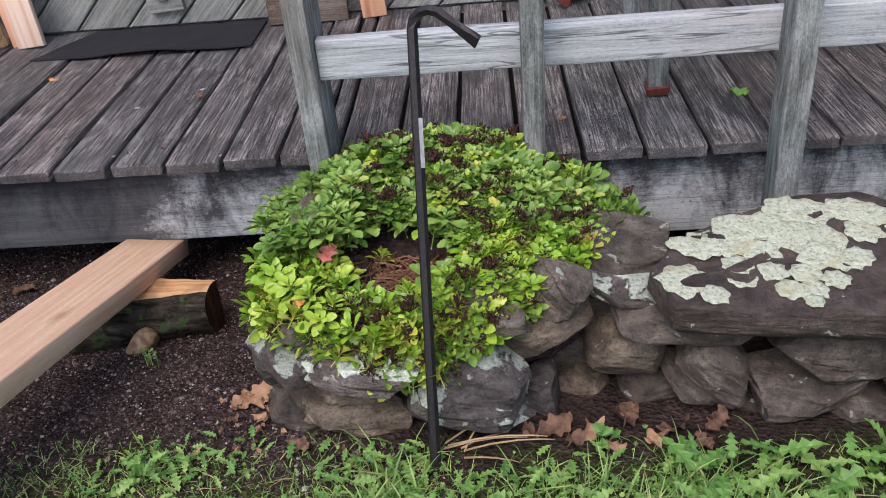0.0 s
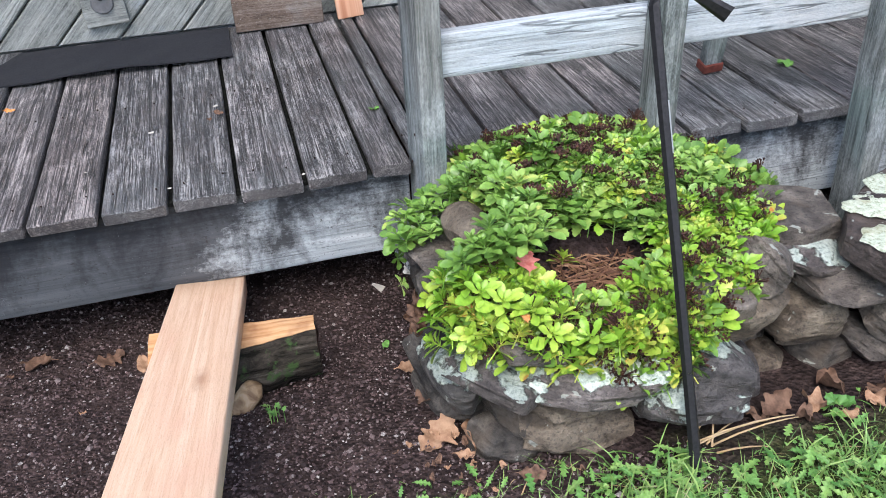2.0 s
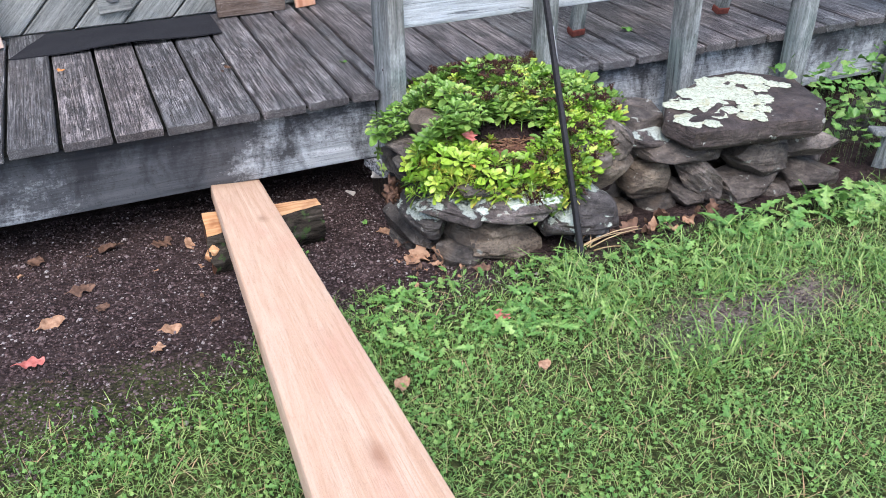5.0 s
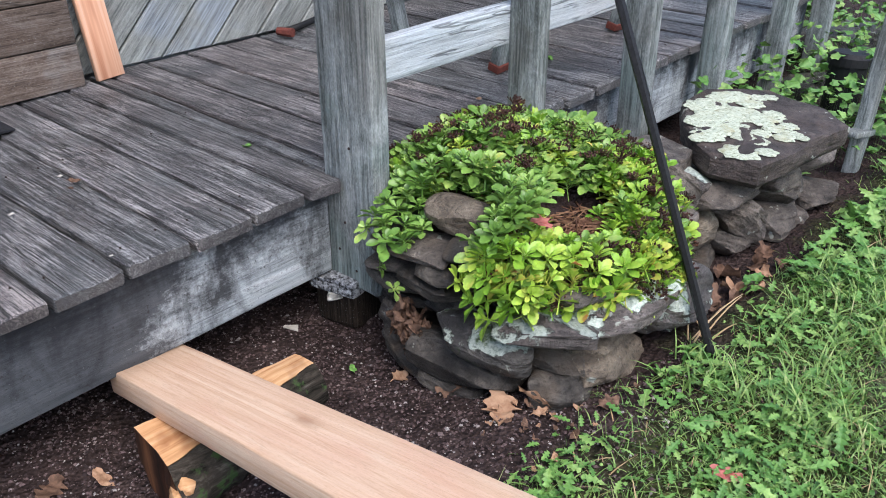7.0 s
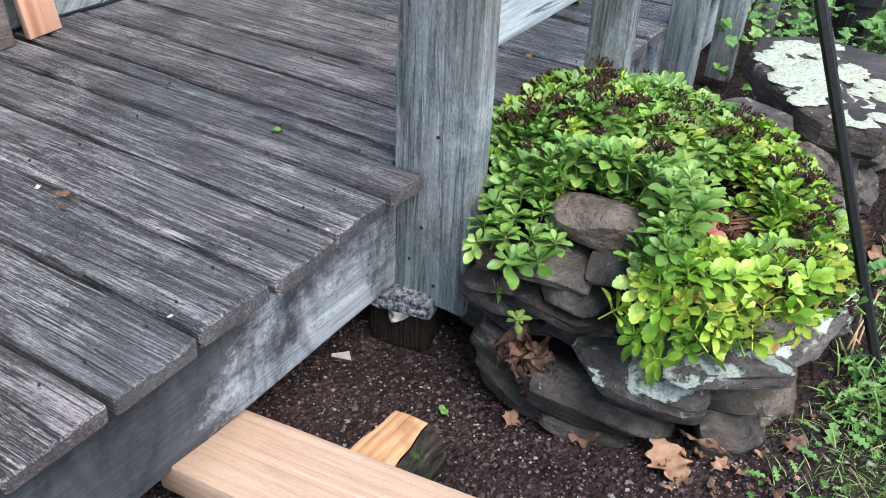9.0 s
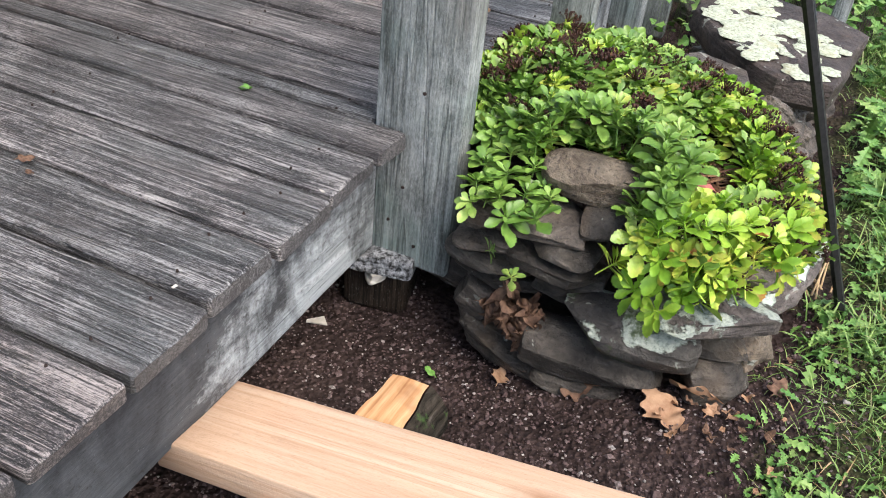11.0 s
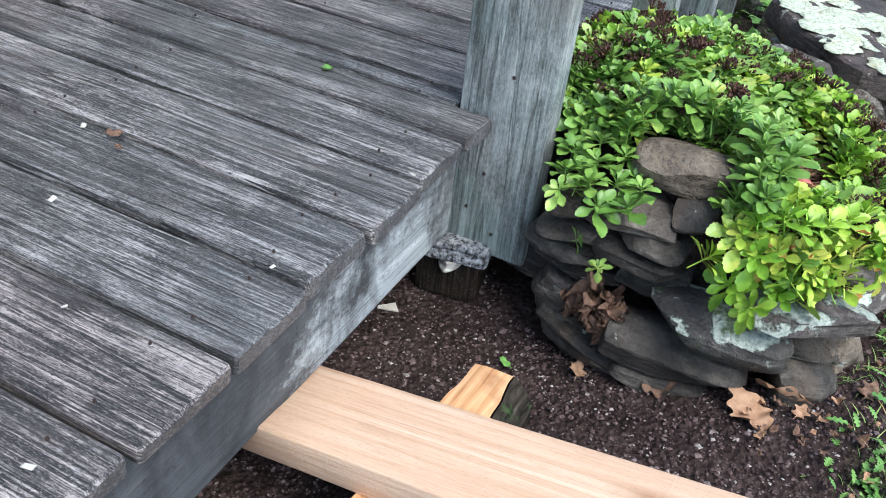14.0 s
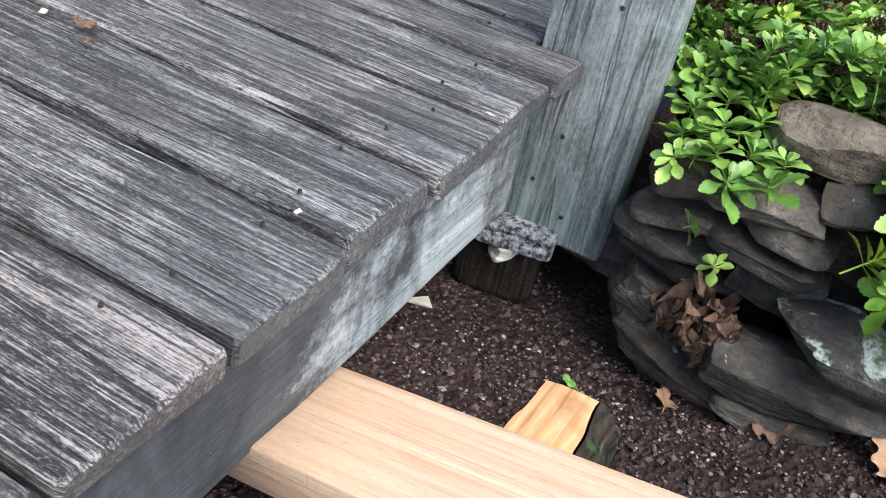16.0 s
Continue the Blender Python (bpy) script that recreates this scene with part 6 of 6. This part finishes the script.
# ---- things on the deck ----
def rubber_mat():
    """A long thin mat thrown on the boards by the wall, its front edge rucked up."""
    nx, ny = 40, 10
    vs = []
    for side in (1, 0):
        for j in range(ny + 1):
            for i in range(nx + 1):
                u, v = i / nx, j / ny
                x = -1.085 + 0.745 * u + 0.13 * v * (1 - u)
                y = 0.820 + 0.265 * v - 0.02 * math.sin(u * 3.0) * (1 - v)
                ruck = 0.016 * math.exp(-((u - 0.55) / 0.25) ** 2) * (1 - v) ** 2
                z = TOP + 0.002 + ruck + 0.0025 * noise.noise(Vector((u * 9, v * 3, 2))) + 0.004 * side
                vs.append((x, y, z))
    fs = []
    k = (nx + 1) * (ny + 1)
    for j in range(ny):
        for i in range(nx):
            a = j * (nx + 1) + i
            fs += [(a, a + 1, a + nx + 2, a + nx + 1), (k + a, k + a + nx + 1, k + a + nx + 2, k + a + 1)]
    for i in range(nx):
        fs += [(i, k + i, k + i + 1, i + 1)]
        b = ny * (nx + 1) + i
        fs += [(b, b + 1, k + b + 1, k + b)]
    for j in range(ny):
        a = j * (nx + 1)
        fs += [(a, a + nx + 1, k + a + nx + 1, k + a)]
        b = a + nx
        fs += [(b, k + b, k + b + nx + 1, b + nx + 1)]
    tagged(part("rubber_mat", mesh("rubber_mat", vs, fs), rubber, smooth=False), "thin dark rubber mat lying rucked on the deck", "mat")


rubber_mat()


def leaning_board(x, y, w, t, h, mat, label, lean=-6.0, roll=0.0, seed=1):
    b = part("loose_board", upright(plank("loose_board", w, h, t, seed, r=0.002, wear=0.0008, step=0.15)), mat, m=pose(x, y, TOP + 0.002, lean, roll, 0) @ pose(0, 0, h / 2), smooth=True)
    return tagged(b, label, "board", "boards leaning on the wall")


leaning_board(0.047, 1.045, 0.085, 0.020, 0.75, cedar_wood, "orange cedar board leaning on the house wall", -4.5, -4, 3)
leaning_board(-1.145, 0.975, 0.095, 0.022, 0.95, pale_wood, "pale new board leaning on the house wall", -7.5, -5, 4)
leaning_board(-1.175, 1.000, 0.095, 0.022, 0.95, cedar_wood, "orange cedar board leaning behind a pale board", -6.0, -6, 5)


def crate_panel():
    c = thing("plank_panel", "old brown plank panel standing against the wall", "panel", at=(-0.180, 1.035, TOP + 0.002), turn=(-3, 0, 0))
    for k in range(4):
        me = plank("slat", 0.118, 0.275, 0.030, 20 + k, r=0.003, wear=0.0015)
        me.transform(Matrix(((0, 1, 0, 0), (0, 0, -1, 0), (1, 0, 0, 0), (0, 0, 0, 1))))
        me.flip_normals()
        part("slat", me, crate_wood, c, m=pose(0, 0, 0.06 + 0.121 * k), smooth=True)
    for x in (-0.10, 0.10):
        part("batten", upright(plank("batten", 0.04, 0.47, 0.02, 30, r=0.002)), crate_wood, c, m=pose(x, 0.026, 0.245))


crate_panel()


def latch_block():
    b = thing("wall_latch", "weathered wood block with a round metal latch on the wall", "latch", at=(-0.690, WALL_Y - 0.014, 0.545), turn=(0, -3, 0))
    part("backing_block", upright(plank("backing_block", 0.125, 0.17, 0.024, 41, r=0.003)), siding_wood, b, m=pose(0, 0, 0.045))
    bm = bmesh.new()
    bmesh.ops.create_cone(bm, cap_ends=True, segments=24, radius1=0.034, radius2=0.030, depth=0.008, matrix=Matrix.Rotation(radians(90), 4, "X"))
    part("latch_plate", bm, steel, b, m=pose(0, -0.016, 0.030))
    part("latch_handle", tube("latch_handle", [(0, -0.02, 0.045), (0, -0.035, 0.05), (0.0, -0.04, 0.075), (0, -0.03, 0.11)], [0.008, 0.009, 0.011, 0.008], 8), iron, b, smooth=True)


latch_block()


def broom():
    """A corn broom standing on its bristles by the wall."""
    b = thing("corn_broom", "straw corn broom with dark stitching standing by the wall", "broom", at=(-1.345, 0.99, TOP), turn=(-5, -2, 0))
    rnd = random.Random(2)
    vs, fs = [], []
    for _ in range(900):
        u = rnd.uniform(-1, 1)
        v = rnd.uniform(-1, 1)
        top, low = Vector((0.032 * u, 0.018 * v, 0.30)), Vector((0.100 * u + rnd.gauss(0, 0.004), 0.035 * v, rnd.uniform(0, 0.02)))
        mid = top.lerp(low, 0.5) + Vector((0.012 * u, 0, 0))
        w = Vector((0.0009, 0.0005, 0))
        k = len(vs)
        vs += [top - w, top + w, mid - w, mid + w, low - w, low + w]
        fs += [(k, k + 1, k + 3, k + 2), (k + 2, k + 3, k + 5, k + 4)]
    part("bristles", mesh("bristles", vs, fs), bristle, b)
    bm = bmesh.new()
    bmesh.ops.create_cube(bm, size=1)
    for p in bm.verts:
        wide = 0.062 if p.co.z > 0 else 0.185
        p.co = Vector((p.co.x * wide, p.co.y * (0.03 if p.co.z > 0 else 0.06), 0.16 + p.co.z * 0.27))
    part("bristle_core", bm, bristle, b)
    for z, w in ((0.150, 0.080), (0.172, 0.073)):
        pts = [(w * math.cos(q), 0.032 * math.sin(q), z + 0.004 * math.cos(q)) for q in np.linspace(0, 6.283, 25)]
        part("stitching", tube("stitching", pts, [0.0028] * 25, 5, cap=False), thread, b)
    part("broom_handle", tube("broom_handle", [(0, 0, 0.28), (0, 0, 0.8), (0, 0, 1.3)], [0.012, 0.012, 0.011], 10), crate_wood, b, smooth=True)


broom()


def deck_bench():
    """A plain bench behind the railing; its splayed legs stand in rusty feet."""
    b = thing("bench", "weathered grey wooden bench with splayed legs in rusty feet", "bench", at=(1.20, 0.40, TOP))
    for x, y, tx, ty in ((-0.345, -0.165, 8, -13), (0.315, -0.165, -8, -13), (-0.345, 0.22, 8, 13), (0.315, 0.22, -8, 13)):
        leg = part("leg", upright(plank("leg", 0.048, 0.40, 0.034, 51, r=0.003)), post_wood, b, m=pose(x, y, 0.0, -ty, -tx * 0.4, 0) @ pose(0, 0, 0.215), smooth=True)
        bm = bmesh.new()
        bmesh.ops.create_cube(bm, size=1, matrix=Matrix.Diagonal((0.056, 0.042, 0.026, 1)))
        bmesh.ops.bevel(bm, geom=bm.edges[:], offset=0.003, segments=1, affect="EDGES")
        part("metal_foot", bm, rust_metal, leg, "rusty red metal foot", m=pose(0, 0, -0.197))
    for k in range(3):
        me = plank("seat_board", 0.13, 0.95, 0.03, 54 + k, r=0.004)
        me.transform(Matrix.Rotation(radians(90), 4, "Z"))
        part("seat_board", me, post_wood, b, m=pose(0, -0.11 + 0.14 * k, 0.425), smooth=True)


deck_bench()


def hand_tool():
    t = thing("hammer", "dark hand tool lying on the deck against the wall", "hand tool", at=(0.80, 1.06, TOP), turn=(0, 0, 18))
    part("tool_handle", tube("tool_handle", [(-0.10, 0, 0.016), (0, 0, 0.017), (0.10, 0, 0.018)], [0.013, 0.011, 0.010], 8), black_plastic, t, smooth=True)
    part("tool_head", tube("tool_head", [(-0.12, -0.03, 0.018), (-0.12, 0.03, 0.018)], [0.016, 0.014], 8), rust_metal, t)


hand_tool()

# ---- beyond the wall ----
def black_bin():
    b = thing("black_bin", "black plastic bin with a lid standing beyond the wall", "bin", at=(2.10, -0.40, 0.05), turn=(0, 4, 0))
    part("bin_body", tube("bin_body", [(0, 0, 0), (0, 0, 0.10), (0, 0, 0.27)], [0.060, 0.062, 0.068], 24), black_plastic, b, smooth=False)
    part("bin_lid", tube("bin_lid", [(0, 0, 0.27), (0, 0, 0.30), (0, 0, 0.315)], [0.076, 0.076, 0.06], 24), black_plastic, b)


black_bin()
stake = thing("wooden_stake", "slanting grey wooden stake with a side bracket beyond the wall", "stake", at=(1.53, -0.635, 0.06), turn=(0, 8, 0))
part("stake_body", upright(plank("stake_body", 0.035, 0.75, 0.045, 61, r=0.003)), post_wood, stake, m=pose(0, 0, 0.375), smooth=True)
part("bracket", plank("bracket", 0.05, 0.12, 0.02, 62, r=0.003), post_wood, stake, m=pose(-0.03, 0.0, 0.22, 0, 0, 80), smooth=True)
for k, (x, y, s) in enumerate(((2.35, -0.20, 0.3), (2.7, -0.35, 0.4), (1.75, -0.30, 0.2), (3.0, -0.1, 0.5), (2.0, -0.62, 0.2), (1.95, -0.18, 0.18))):
    field_stone("garden_stone", "mossy boulder under the weeds beyond the wall", (x, y, 0.10), (s, s * 0.8, s * 0.6), 400 + k, stone_dark, group="mossy boulders")

# ---- the wall's boards ----
for k in range(-22, 44):
    siding_board(k)
